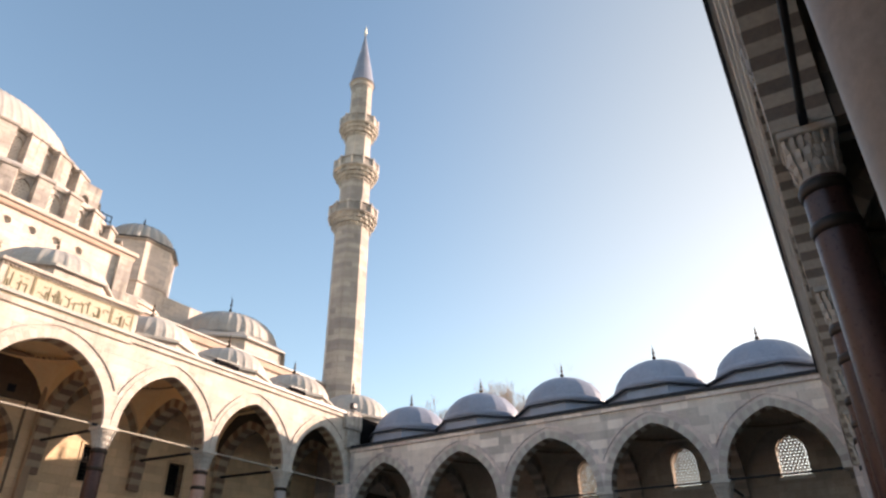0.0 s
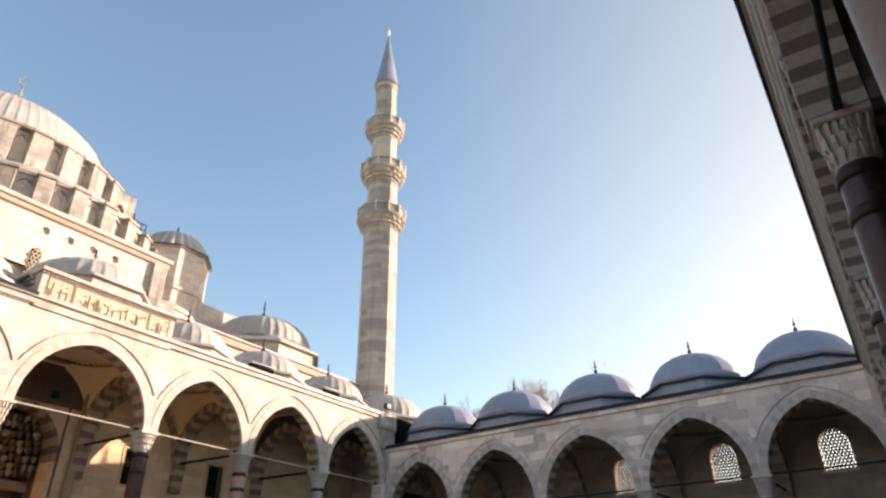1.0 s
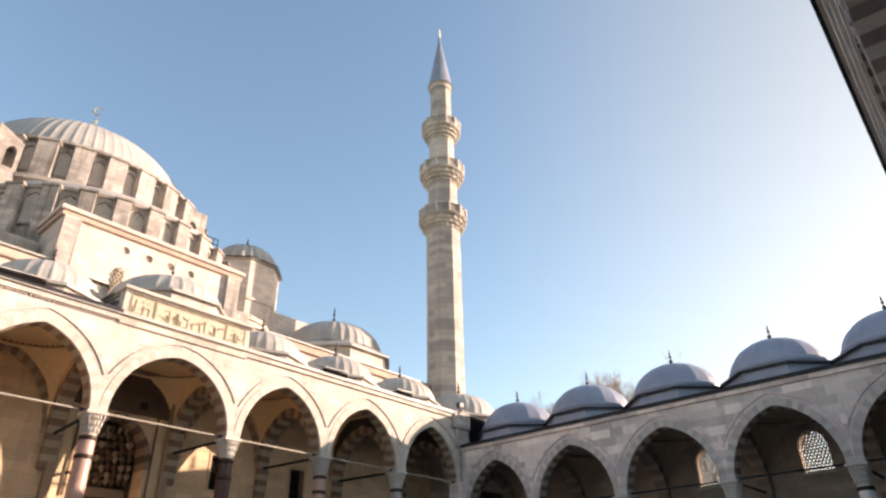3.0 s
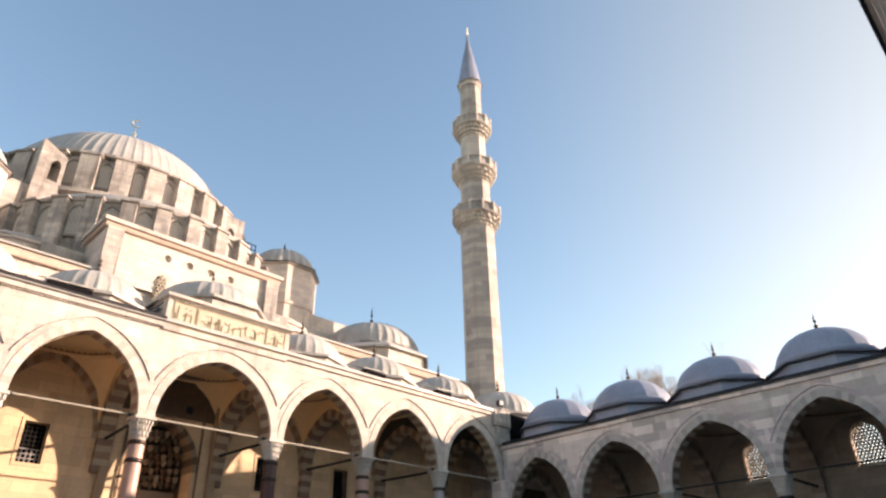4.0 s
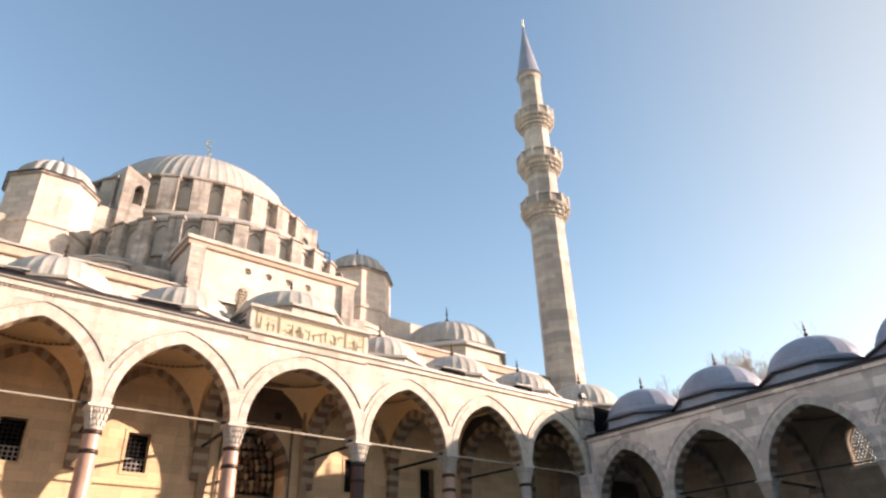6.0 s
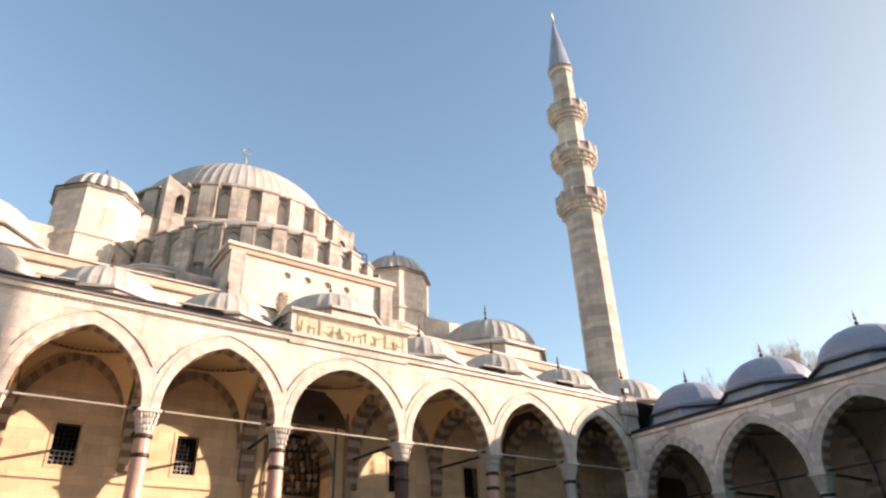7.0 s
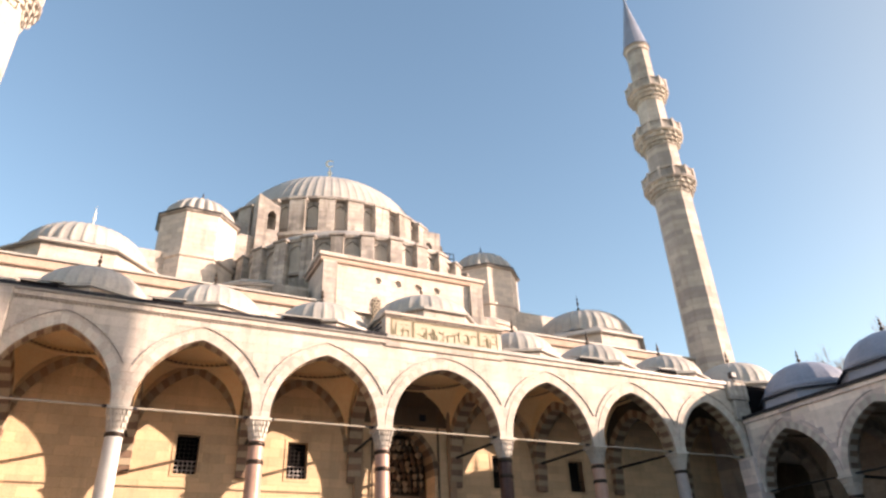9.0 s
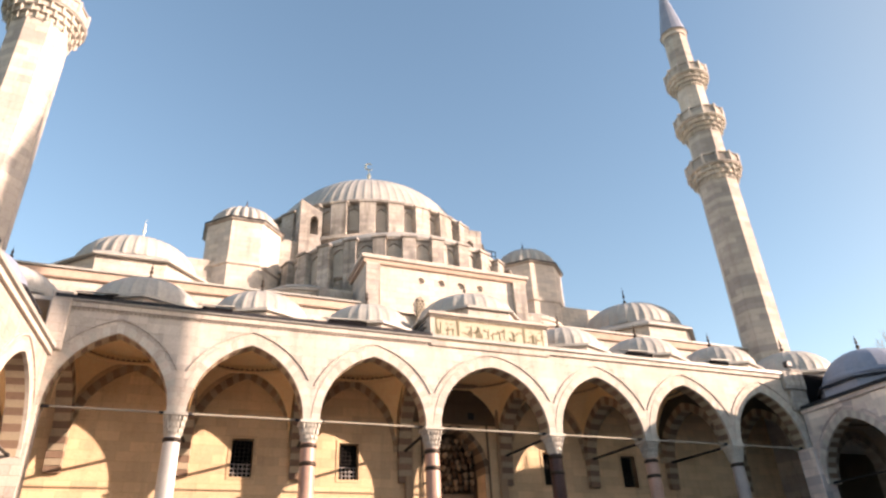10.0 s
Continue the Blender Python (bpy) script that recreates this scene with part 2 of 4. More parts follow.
def rod(a, b, r, n=8, bm=None):
    bm = bm or bmesh.new()
    a, b = Vector(a), Vector(b)
    d = (b - a)
    q = d.to_track_quat('Z', 'Y').to_matrix()
    rings = []
    for p in (a, b):
        rings.append([bm.verts.new(p + q @ Vector((r * math.cos(2 * math.pi * k / n), r * math.sin(2 * math.pi * k / n), 0))) for k in range(n)])
    for k in range(n):
        j = (k + 1) % n
        bm.faces.new((rings[0][k], rings[0][j], rings[1][j], rings[1][k]))
    bm.faces.new(rings[0][::-1])
    bm.faces.new(rings[1])
    return bm


def tube(pts, r, n=5):
    """One bent bar of radius r through the given points."""
    bm = bmesh.new()
    pts = [Vector(p) for p in pts]
    rings = []
    for i, p in enumerate(pts):
        d = (pts[min(i + 1, len(pts) - 1)] - pts[max(i - 1, 0)]).normalized()
        q = d.to_track_quat('Z', 'Y').to_matrix()
        rings.append([bm.verts.new(p + q @ Vector((r * math.cos(2 * math.pi * k / n), r * math.sin(2 * math.pi * k / n), 0))) for k in range(n)])
    for a, b in zip(rings, rings[1:]):
        for k in range(n):
            j = (k + 1) % n
            bm.faces.new((a[k], a[j], b[j], b[k]))
    bm.faces.new(rings[0][::-1])
    bm.faces.new(rings[-1])
    return bm


def arch_curve(w, h, n=12):
    """Points of a pointed arch from its left foot to its right foot; w half width, h rise."""
    c = max(0.0, (h * h - w * w) / (2 * w))
    rad = w + c
    top = math.acos(c / rad)
    right = [(-c + rad * math.cos(top * k / n), rad * math.sin(top * k / n) * (h / (rad * math.sin(top)))) for k in range(n + 1)]
    return [(-x, z) for x, z in right][:-1] + right[::-1]


def pierced(x0, x1, zb, zt, openings, y0, y1, bm=None):
    """A wall along x between y0 and y1 with openings, each a list of (x, sill, head) from left to right."""
    bm = bm or bmesh.new()

    def quad(*pts):
        bm.faces.new([bm.verts.new(p) for p in pts])

    def slab(xa, xb, la, lb, ha, hb):
        if max(ha - la, hb - lb) < 1e-5:
            return
        quad((xa, y0, la), (xb, y0, lb), (xb, y0, hb), (xa, y0, ha))
        quad((xb, y1, lb), (xa, y1, la), (xa, y1, ha), (xb, y1, hb))
    edge = x0
    for op in openings:
        slab(edge, op[0][0], zb, zb, zt, zt)
        for (xa, la, ha), (xb, lb, hb) in zip(op, op[1:]):
            slab(xa, xb, ha, hb, zt, zt)
            slab(xa, xb, zb, zb, la, lb)
            quad((xa, y0, ha), (xb, y0, hb), (xb, y1, hb), (xa, y1, ha))
            if la > zb:
                quad((xb, y0, lb), (xa, y0, la), (xa, y1, la), (xb, y1, lb))
        for (xe, le, he), flip in ((op[0], 1), (op[-1], -1)):
            if he - le > 1e-5:
                pts = [(xe, y0, le), (xe, y0, he), (xe, y1, he), (xe, y1, le)]
                quad(*(pts if flip > 0 else pts[::-1]))
        edge = op[-1][0]
    slab(edge, x1, zb, zb, zt, zt)
    quad((x0, y0, zt), (x1, y0, zt), (x1, y1, zt), (x0, y1, zt))
    quad((x0, y1, zb), (x0, y0, zb), (x0, y0, zt), (x0, y1, zt))
    quad((x1, y0, zb), (x1, y1, zb), (x1, y1, zt), (x1, y0, zt))
    return bm


def arch_opening(cx, w, foot, rise, sill=None, n=12):
    pts = arch_curve(w, rise, n)
    s = foot if sill is None else sill
    return [(cx + x, s, foot + z) for x, z in pts]


VOUSSOIRS = {}


def voussoirs(parent, cx, w, foot, rise, y0, y1, ring, limit, mats, n=15, name="voussoir"):
    """The wedge stones of one arch, each an object; alike arches share meshes. limit: how far from the middle the ring may reach."""
    key = (round(w, 3), round(foot, 3), round(rise, 3), round(y0, 3), round(y1, 3), round(ring, 3), round(limit, 3), tuple(m.name for m in mats), n)
    if key not in VOUSSOIRS:
        inner = arch_curve(w - 0.015, rise - 0.015, n * 4)
        outer = arch_curve(w + ring, rise + ring * 1.05, n * 4)
        rows = []
        count = 2 * n - 1
        total = len(inner) - 1
        for k in range(count):
            a, b = total * k / count, total * (k + 1) / count

            def sample(curve, t):
                i = min(int(t), total - 1)
                f = t - i
                return (curve[i][0] * (1 - f) + curve[i + 1][0] * f, curve[i][1] * (1 - f) + curve[i + 1][1] * f)
            bm = bmesh.new()
            steps = [a + 0.03, (a + b) / 2, b - 0.03]
            lo = [sample(inner, t) for t in steps]
            hi = [sample(outer, t) for t in steps]
            hi = [(max(-limit, min(limit, x)), z) for x, z in hi]
            poly = lo + hi[::-1]
            f0 = [bm.verts.new((x, y0, foot + z)) for x, z in poly]
            f1 = [bm.verts.new((x, y1, foot + z)) for x, z in poly]
            bm.faces.new(f0)
            bm.faces.new(f1[::-1])
            for i in range(6):
                j = (i + 1) % 6
                bm.faces.new((f0[j], f0[i], f1[i], f1[j]))
            bmesh.ops.recalc_face_normals(bm, faces=bm.faces)
            rows.append(mesh_from(bm, name, mats[k % 2]))
        VOUSSOIRS[key] = rows
    for me in VOUSSOIRS[key]:
        ob = part(name, me, None, parent)
        ob.location.x = cx * UNIT


# ---- kinds of things ----
CAPITALS = {}


def capital_mesh(r, z0, z1, w):
    """A stalactite capital: a flaring octagon hung with three rows of small pointed cells under a square abacus."""
    h = z1 - z0
    def reach(f, a):
        """How far the body stands out at height f and angle a: round below, squarer above."""
        square = 1 / max(abs(math.cos(a)), abs(math.sin(a)))
        lo, hi = r * 1.02, w * 0.86 * (1 + (min(square, 1.32) - 1) * 0.9)
        return lo + (hi - lo) * f ** 1.15
    bm = bmesh.new()
    rings = []
    for f in (0.0, 0.25, 0.5, 0.75, 1.0):
        rings.append([bm.verts.new((0.93 * reach(f, 2 * math.pi * k / 32) * math.cos(2 * math.pi * k / 32), 0.93 * reach(f, 2 * math.pi * k / 32) * math.sin(2 * math.pi * k / 32), z0 + 0.86 * h * f)) for k in range(32)])
    for p, q in zip(rings, rings[1:]):
        for k in range(32):
            j = (k + 1) % 32
            bm.faces.new((p[k], p[j], q[j], q[k]))
    for row, (f0, f1, n) in enumerate(((0.02, 0.36, 14), (0.3, 0.68, 18), (0.62, 1.0, 22))):
        for k in range(n):
            a = 2 * math.pi * (k + 0.5 * (row % 2)) / n
            out = Vector((math.cos(a), math.sin(a), 0))
            side = Vector((-math.sin(a), math.cos(a), 0)) * reach(f1, a) * math.pi / n * 0.62
            top, mid, tip = (out * reach(f, a) * e + Vector((0, 0, z0 + 0.86 * h * f)) for f, e in ((f1, 1.04), (f0 + (f1 - f0) * 0.5, 1.1), (f0, 0.93)))
            v = [bm.verts.new(p) for p in (top - side, top + side, mid + side, mid - side, tip, top - side * 0.8 - out * 0.08, top + side * 0.8 - out * 0.08, mid + side * 0.8 - out * 0.1, mid - side * 0.8 - out * 0.1)]
            for q in ((0, 3, 2, 1), (3, 4, 2), (0, 5, 8, 3), (1, 2, 7, 6), (3, 8, 4), (2, 4, 7)):
                bm.faces.new([v[i] for i in q])
    box(-w, w, -w, w, z0 + 0.85 * h, z1, bm, 0.02)
    bmesh.ops.recalc_face_normals(bm, faces=bm.faces)
    return bm


def column(m, top, r, stone_mat, label, group, square=0.55, cap_height=1.1):
    """A column with a moulded base, a tapered shaft with bronze collars and a stalactite capital; top is the abacus's upper face."""
    neck = top - cap_height
    col = thing("column", label, "column", group, m=m)
    part("base", lathe([(0, 0), (r * 1.7, 0), (r * 1.7, 0.25), (r * 1.5, 0.3), (r * 1.55, 0.45), (r * 1.2, 0.6), (r * 1.12, 0.7), (0, 0.7)], 32), VOUS_A, col, "white marble base", True)
    part("shaft", lathe([(0, 0.7), (r * 1.1, 0.7)] + [(r * (1.1 - 0.16 * (k / 8) ** 1.5), 0.7 + (neck - 0.7) * k / 8) for k in range(1, 9)], 40), stone_mat, col, "", True)
    for z in (neck - 0.16, neck - 1.05 * cap_height * 0.9)[:2 if stone_mat in (PORPHYRY, PINKGRAN) else 1]:
        part("collar", lathe([(r * 0.9, z - 0.1), (r * 1.02, z - 0.1), (r * 1.07, z - 0.03), (r * 1.07, z + 0.05), (r * 1.0, z + 0.11), (r * 0.9, z + 0.11)], 40), BRONZE, col, "dark bronze collar", True)
    key = (round(r, 2), round(top, 2), square, cap_height)
    if key not in CAPITALS:
        CAPITALS[key] = mesh_from(capital_mesh(r * 0.95, neck, top, square), "capital", VOUS_A)
    part("capital", CAPITALS[key], None, col, "carved white marble stalactite capital")
    return col


def finial_profile(z, h, s=1.0):
    """A stem with three balls of falling size under a spike."""
    return [(0.13 * s, z - 0.1), (0.15 * s, z), (0.06 * s, z + 0.08 * h), (0.05 * s, z + 0.14 * h), (0.15 * s, z + 0.22 * h), (0.15 * s, z + 0.28 * h), (0.05 * s, z + 0.36 * h),
            (0.045 * s, z + 0.44 * h), (0.11 * s, z + 0.5 * h), (0.11 * s, z + 0.55 * h), (0.035 * s, z + 0.62 * h), (0.07 * s, z + 0.7 * h), (0.07 * s, z + 0.74 * h), (0.025 * s, z + 0.8 * h), (0, z + h)]


def ribbed(k, r, z):
    return r * (1.03 if k % 6 == 0 else 1.0)


def dome_profile(r, z, h, n=12):
    return [(r * math.cos(radians(90 * k / n)), z + h * math.sin(radians(90 * k / n))) for k in range(n)] + [(0, z + h)]


def small_dome(name, x, y, base, drum_top, r, h, label, group, sides=8, drum_r=None, seams=28, crest=1.0, drum_mat=None, crest_mat=None, m=None, turn=22.5, seam_mod=None, lip=LEAD, skin=None, lift=0.12):
    """A dome on a low polygonal drum with an eave, and a finial."""
    d = thing(name, label, "dome", group, m=(m or Matrix()) @ at(x, y, 0))
    dr = drum_r or r * 1.13
    k = 1 / math.cos(math.pi / sides)
    part("drum", lathe([(dr * k, base), (dr * k, drum_top - 0.12), (dr * k * 1.0, drum_top - 0.12)], sides, turn), drum_mat or DRUM, d)
    part("eave", lathe([(dr * k * 0.9, drum_top - 0.13), (dr * k * 1.05, drum_top - 0.13), (dr * k * 1.06, drum_top - 0.03), (r * 1.02, drum_top + 0.04 + lift), (r * 0.9, drum_top + 0.04 + lift)], sides, turn), skin or LEAD, d, "lead-covered eave")
    part("eave_lip", lathe([(dr * k * 1.03, drum_top - 0.2), (dr * k * 1.075, drum_top - 0.2), (dr * k * 1.075, drum_top - 0.09), (dr * k * 1.03, drum_top - 0.09)], sides, turn), lip, d, "lead lip")
    part("shell", lathe([(r * 1.015, drum_top + lift - 0.1)] + dome_profile(r, drum_top + lift, h, 14), seams * 6, 0, mod=seam_mod or ribbed), skin or LEAD, d, "", True)
    if lip is LEAD_DARK:
        part("seam_band", lathe([(r * 1.0, drum_top + 0.1), (r * 1.055, drum_top + 0.12), (r * 1.03, drum_top + 0.46), (r * 0.98, drum_top + 0.52)], 48), skin or LEAD, d, "lead skirt round the foot of the dome", True)
    part("finial", lathe(finial_profile(drum_top + lift + h, crest), 12), crest_mat or BRONZE, d, "", True)
    return d


def grille_mesh(w, sill, foot, rise, y, cell=0.17, hole=0.47):
    """A pierced stone screen of hexagons filling an arched window."""
    bm = bmesh.new()
    curve = arch_curve(w, rise, 16)

    def head(x):
        for (xa, za), (xb, zb2) in zip(curve, curve[1:]):
            if xa <= x <= xb:
                return foot + za + (zb2 - za) * (x - xa) / max(1e-6, xb - xa)
        return -1
    dx, dz = cell * math.sqrt(3), cell * 1.5
    for j in range(int((foot + rise - sill) / dz) + 2):
        for i in range(-int(w / dx) - 1, int(w / dx) + 2):
            cx, cz = (i + 0.5 * (j % 2)) * dx, sill + j * dz
            if abs(cx) > w or cz > head(cx) + cell * 0.4:
                continue
            for yy, s in ((y, 1), (y + 0.08, -1)):
                o = [bm.verts.new((cx + cell * 1.01 * math.sin(math.pi / 3 * q), yy, cz + cell * 1.01 * math.cos(math.pi / 3 * q))) for q in range(6)]
                n = [bm.verts.new((cx + cell * hole * math.sin(math.pi / 3 * q), yy, cz + cell * hole * math.cos(math.pi / 3 * q))) for q in range(6)]
                for q in range(6):
                    p = (q + 1) % 6
                    bm.faces.new((o[q], o[p], n[p], n[q]) if s < 0 else (o[p], o[q], n[q], n[p]))
                if s > 0:
                    keep = n
                else:
                    for q in range(6):
                        p = (q + 1) % 6
                        bm.faces.new((keep[q], keep[p], n[p], n[q]))
    return bm


def vault_mesh(a, b, foot, ring_z, top_z, n=28):
    """A shallow dome on four curved triangles over a bay of half sides a and b, seen from below."""
    bm = bmesh.new()
    k = ring_z - foot
    grid = []
    for i in range(n + 1):
        row = []
        for j in range(n + 1):
            u, v = -1 + 2 * i / n, -1 + 2 * j / n
            rr = u * u + v * v
            z = foot + k * math.sqrt(max(0, 2 - rr)) if rr > 1 else ring_z + 0.14 + (top_z - ring_z - 0.14) * math.sqrt(1 - rr)
            row.append(bm.verts.new((u * a, v * b, z)))
        grid.append(row)
    for i in range(n):
        for j in range(n):
            bm.faces.new((grid[i][j], grid[i][j + 1], grid[i + 1][j + 1], grid[i + 1][j]))
    rim = []
    for q in range(48):
        c, d = math.cos(math.pi * q / 24), math.sin(math.pi * q / 24)
        rim.append([bm.verts.new((a * f * c, b * f * d, ring_z + z)) for f, z in ((1.0, -0.06), (0.93, -0.06), (0.93, 0.08), (0.97, 0.2))])
    for q in range(48):
        for e in range(3):
            bm.faces.new((rim[q][e], rim[q][e + 1], rim[(q + 1) % 48][e + 1], rim[(q + 1) % 48][e]))
    return bm


def arcade(name, label, m, posts, foot, rise, roof, depth, kinds, wall_mat, vous, group, windows=True, col_r=0.4, ring=0.42, open_ends=(0, 0), plaster=None, col_y=0.42, overhang=0.3, vault_x=None, wall_x=None, rod_shift=0.0, stones=15, face=None, cap_h=1.1, edge=LEAD_DARK, dim=(), cap_w=0.55):
    """One side of the court: arch wall on columns, crossing arches, vaults, rods, roof, domes. Its front is at local y 0."""
    thick = 0.85
    mm = place(m)
    bays = list(zip(posts, posts[1:]))
    ops = [arch_opening((a + b) / 2, (b - a) / 2 - 0.42, foot, rise) for a, b in bays]
    wall = part(name, pierced(posts[0], posts[-1] + open_ends[1], foot, roof - 0.3, ops, 0, thick), wall_mat)
    wall.matrix_world = mm
    tagged(wall, label, "wall", kind="structure")
    for a, b in bays:
        half = (b - a) / 2
        voussoirs(wall, (a + b) / 2, half - 0.42, foot, rise, 0.14 if face else -0.03, thick + 0.03, ring, half - 0.005, vous, stones)
        if face:
            voussoirs(wall, (a + b) / 2, half - 0.42, foot, rise, -0.03, 0.137, ring, half - 0.005, face, 17, "archivolt_stone")
        # a thin moulding rides over the ring
        bm = bmesh.new()
        w = half - 0.42
        lo, hi = arch_curve(w + 0.66, rise + 0.66, 20), arch_curve(w + 0.73, rise + 0.73, 20)
        strips = []
        for (x0, z0), (x1, z1) in zip(lo, hi):
            if abs(x0) < half - 0.12:
                strips.append([bm.verts.new(p) for p in ((x0, 0.0, foot + z0), (x0, -0.07, foot + z0), (max(-half, min(half, x1)), -0.07, foot + z1), (max(-half, min(half, x1)), 0.0, foot + z1))])
        for p, q in zip(strips, strips[1:]):
            for e in range(3):
                bm.faces.new((p[e], p[e + 1], q[e + 1], q[e]))
        mo = part("moulding", bm, wall_mat, wall, "thin raised arch moulding")
        mo.location.x = (a + b) / 2 * UNIT
    # columns and rods
    for k, x in enumerate(posts):
        if k not in (0, len(posts) - 1):
            mat, text = kinds[(k - 1) % len(kinds)]
            column(mm @ at(x, col_y, 0), foot, col_r, mat, text, group, square=cap_w, cap_height=cap_h)
        if k < len(posts) - 1:
            tie = thing("tie_rod", "iron tie rod spanning between two column capitals", "rod", group + " rods", m=mm)
            # Front rods pale as if sunlit, the others black; light is in the colour.
            part("bar", rod((x + 0.3, col_y - rod_shift, foot + 0.06), (posts[k + 1] - 0.3, col_y - rod_shift, foot + 0.06), 0.055 if wall_x else 0.06), IRON if wall_x else TIE, tie)
            for xx in (x + 0.55, posts[k + 1] - 0.55):
                part("sleeve", box(xx - 0.2, xx + 0.2, col_y - rod_shift - 0.065, col_y - rod_shift + 0.065, foot, foot + 0.12), LEAD_DARK, tie)
        if k not in (0, len(posts) - 1):
            tie = thing("tie_rod", "iron tie rod from a column capital to the wall", "rod", group + " rods", m=mm)
            part("bar", rod((x, 0.6, foot + 0.02), (wall_x[k] if wall_x else x, depth, foot + 0.02), 0.09), TIE, tie)
    # crossing arches between each column and the wall behind
    span = depth - thick
    # Dim sides get darker stripes: shade is put into the stone colour.
    stripes = (VOUS_D, VOUS_B) if not plaster else (SHADE_STONE, SHADE_PLASTER) if plaster is SHADE_PLASTER else (WINGWALL, NEARSTRIPE)
    for k, x in enumerate(posts):
        skew = math.atan2(x - wall_x[k], depth - thick) if wall_x else 0.0
        tm = mm @ place(Matrix.Translation((x, thick, 0)) @ Matrix.Rotation(math.pi / 2 + skew, 4, 'Z'))
        # The last two crossing arches are coloured as if in shade.
        cross = part("transverse_arch", pierced(0, span, foot, roof - 0.3, [arch_opening(span / 2, span / 2 - 0.3, foot, rise * 0.85)], -0.36, 0.36), SHADE_PLASTER if wall_x and k > 5 else plaster or PLASTER)
        cross.matrix_world = tm
        tagged(cross, "striped stone arch crossing from a column to the wall", "arch", group + " crossing arches")
        voussoirs(cross, span / 2, span / 2 - 0.3, foot, rise * 0.85, -0.4, 0.4, 0.5, span / 2 - 0.003, stripes, 11)
        for c in range(5):
            part("corbel_block", box(span - 0.42 + 0.04 * c, span - 0.002, -0.4, 0.4, foot - 0.36 * (c + 1), foot - 0.36 * c - 0.01), stripes[1 - c % 2], cross)
    # vaults, roof, domes
    for k, (a, b) in enumerate(bays):
        # Bays listed in dim are darkened by colour to look shaded.
        v = part("ceiling", vault_mesh((b - a) / 2 - 0.3, span / 2 + 0.02, foot + 0.1, foot + rise * (1.16 if wall_x else 1.06), roof - 0.33), SHADE_PLASTER if k in dim else plaster or PLASTER, smooth=True)
        v.matrix_world = mm @ at(vault_x[k] if vault_x else (a + b) / 2, thick + span / 2, 0)
        tagged(v, "cream plastered shallow dome over a portico bay", "ceiling", kind="structure")
        if wall_x:
            bm = bmesh.new()
            ha, hb, zr = (b - a) / 2 - 0.3, span / 2 + 0.02, foot + rise * 1.16 + 0.05
            for q in range(56):
                for e in (0.915,):
                    c0, c1, cm = (2 * math.pi * (q + d) / 56 for d in (0.06, 0.94, 0.5))
                    zz = zr
                    pts = [(ha * e * math.cos(c0), hb * e * math.sin(c0), zz), (ha * e * math.cos(c1), hb * e * math.sin(c1), zz), (ha * (e - 0.07) * math.cos(cm), hb * (e - 0.07) * math.sin(cm), zz + 0.03)]
                    lo, hi = [bm.verts.new(p) for p in pts], [bm.verts.new((p[0], p[1], p[2] + 0.05)) for p in pts]
                    bm.faces.new(lo[::-1])
                    for i in range(3):
                        bm.faces.new((lo[i], lo[(i + 1) % 3], hi[(i + 1) % 3], hi[i]))
            trim = part("vault_trim", bm, VOUS_F)
            trim.matrix_world = v.matrix_world
            tagged(trim, "scalloped reddish border painted round the shallow dome", "trim", kind="structure")
    bm = box(posts[0], posts[-1], 0.1 - overhang, depth + 0.1, roof - 0.2, roof)
    if open_ends[0]:
        for x0, x1 in ((posts[0] - open_ends[0], posts[0] - 0.004), (posts[-1] + 0.004, posts[-1] + open_ends[1])):
            box(x0, x1, 0.02, depth + 0.1, roof - 0.2, roof, bm)
    r = part("roof", bm, LEAD)
    r.matrix_world = mm
    tagged(r, "flat grey lead-sheeted portico roof", "roof", kind="structure")
    part("eave_edge", box(posts[0], posts[-1], -overhang, 0.1 - overhang, roof - 0.17, roof + 0.03), edge, r, "dark lead roof edge")
    part("cornice", box(posts[0], posts[-1], 0.14 - overhang, -0.002, roof - 0.45, roof - 0.205), wall_mat, r, "projecting stone cornice")
    return mm, bays


def frame_of(x, y, turn):
    return Matrix.Translation((x, y, 0)) @ Matrix.Rotation(radians(turn), 4, 'Z')


# ---- ground ----
g = part("ground", box(-1500, 1500, -1500, 1500, -1.4, -1.0), EARTH)
tagged(g, "dry grassy ground reaching to the horizon", "ground", kind="structure")
g = part("pavement", box(-20, 49, -8.5, 42, -1.0, 0.0), PAVING)
tagged(g, "pale marble paving of the courtyard and its porticoes", "pavement", kind="structure")

# ---- the four sides of the court ----
AX = 17.2
WALL_Y = 40.2
X_LEFT, X_RIGHT = -5.9, 41.0
FRONT_POSTS = [X_LEFT, 0.25, 6.7, 13.38, 21.0, 27.7, 34.45, X_RIGHT]
KINDS_F = [(WHITE, "slender white marble column with stalactite capital"), (PINKGRAN, "pink granite column with white stalactite capital"), (PINKGRAN, "pink granite column with white stalactite capital"),
           (PORPHYRY, "dark red porphyry column with white stalactite capital"), (PINKGRAN, "pink granite column with white stalactite capital"), (GREYGRAN, "pale grey marble column with white stalactite capital")]
KINDS_S = [(GREYGRAN, "grey granite column with white stalactite capital"), (WHITE, "white marble column with stalactite capital")]
KINDS_N = [(GREYGRAN, "grey granite column with white stalactite capital"), (GREYGRAN, "grey granite column with white stalactite capital"), (PORPHYRY, "dark red porphyry column with bronze collars"),
           (PORPHYRY, "dark red porphyry column with bronze collars"), (PORPHYRY, "dark red porphyry column with bronze collars"), (PALEBROWN, "smooth pale brown marble column"), (GREYGRAN, "grey granite column")]
BAY_X = [-2.1, 4.0, 10.4, AX, 24.0, 30.45, 37.2]   # middles of the bays at the wall behind
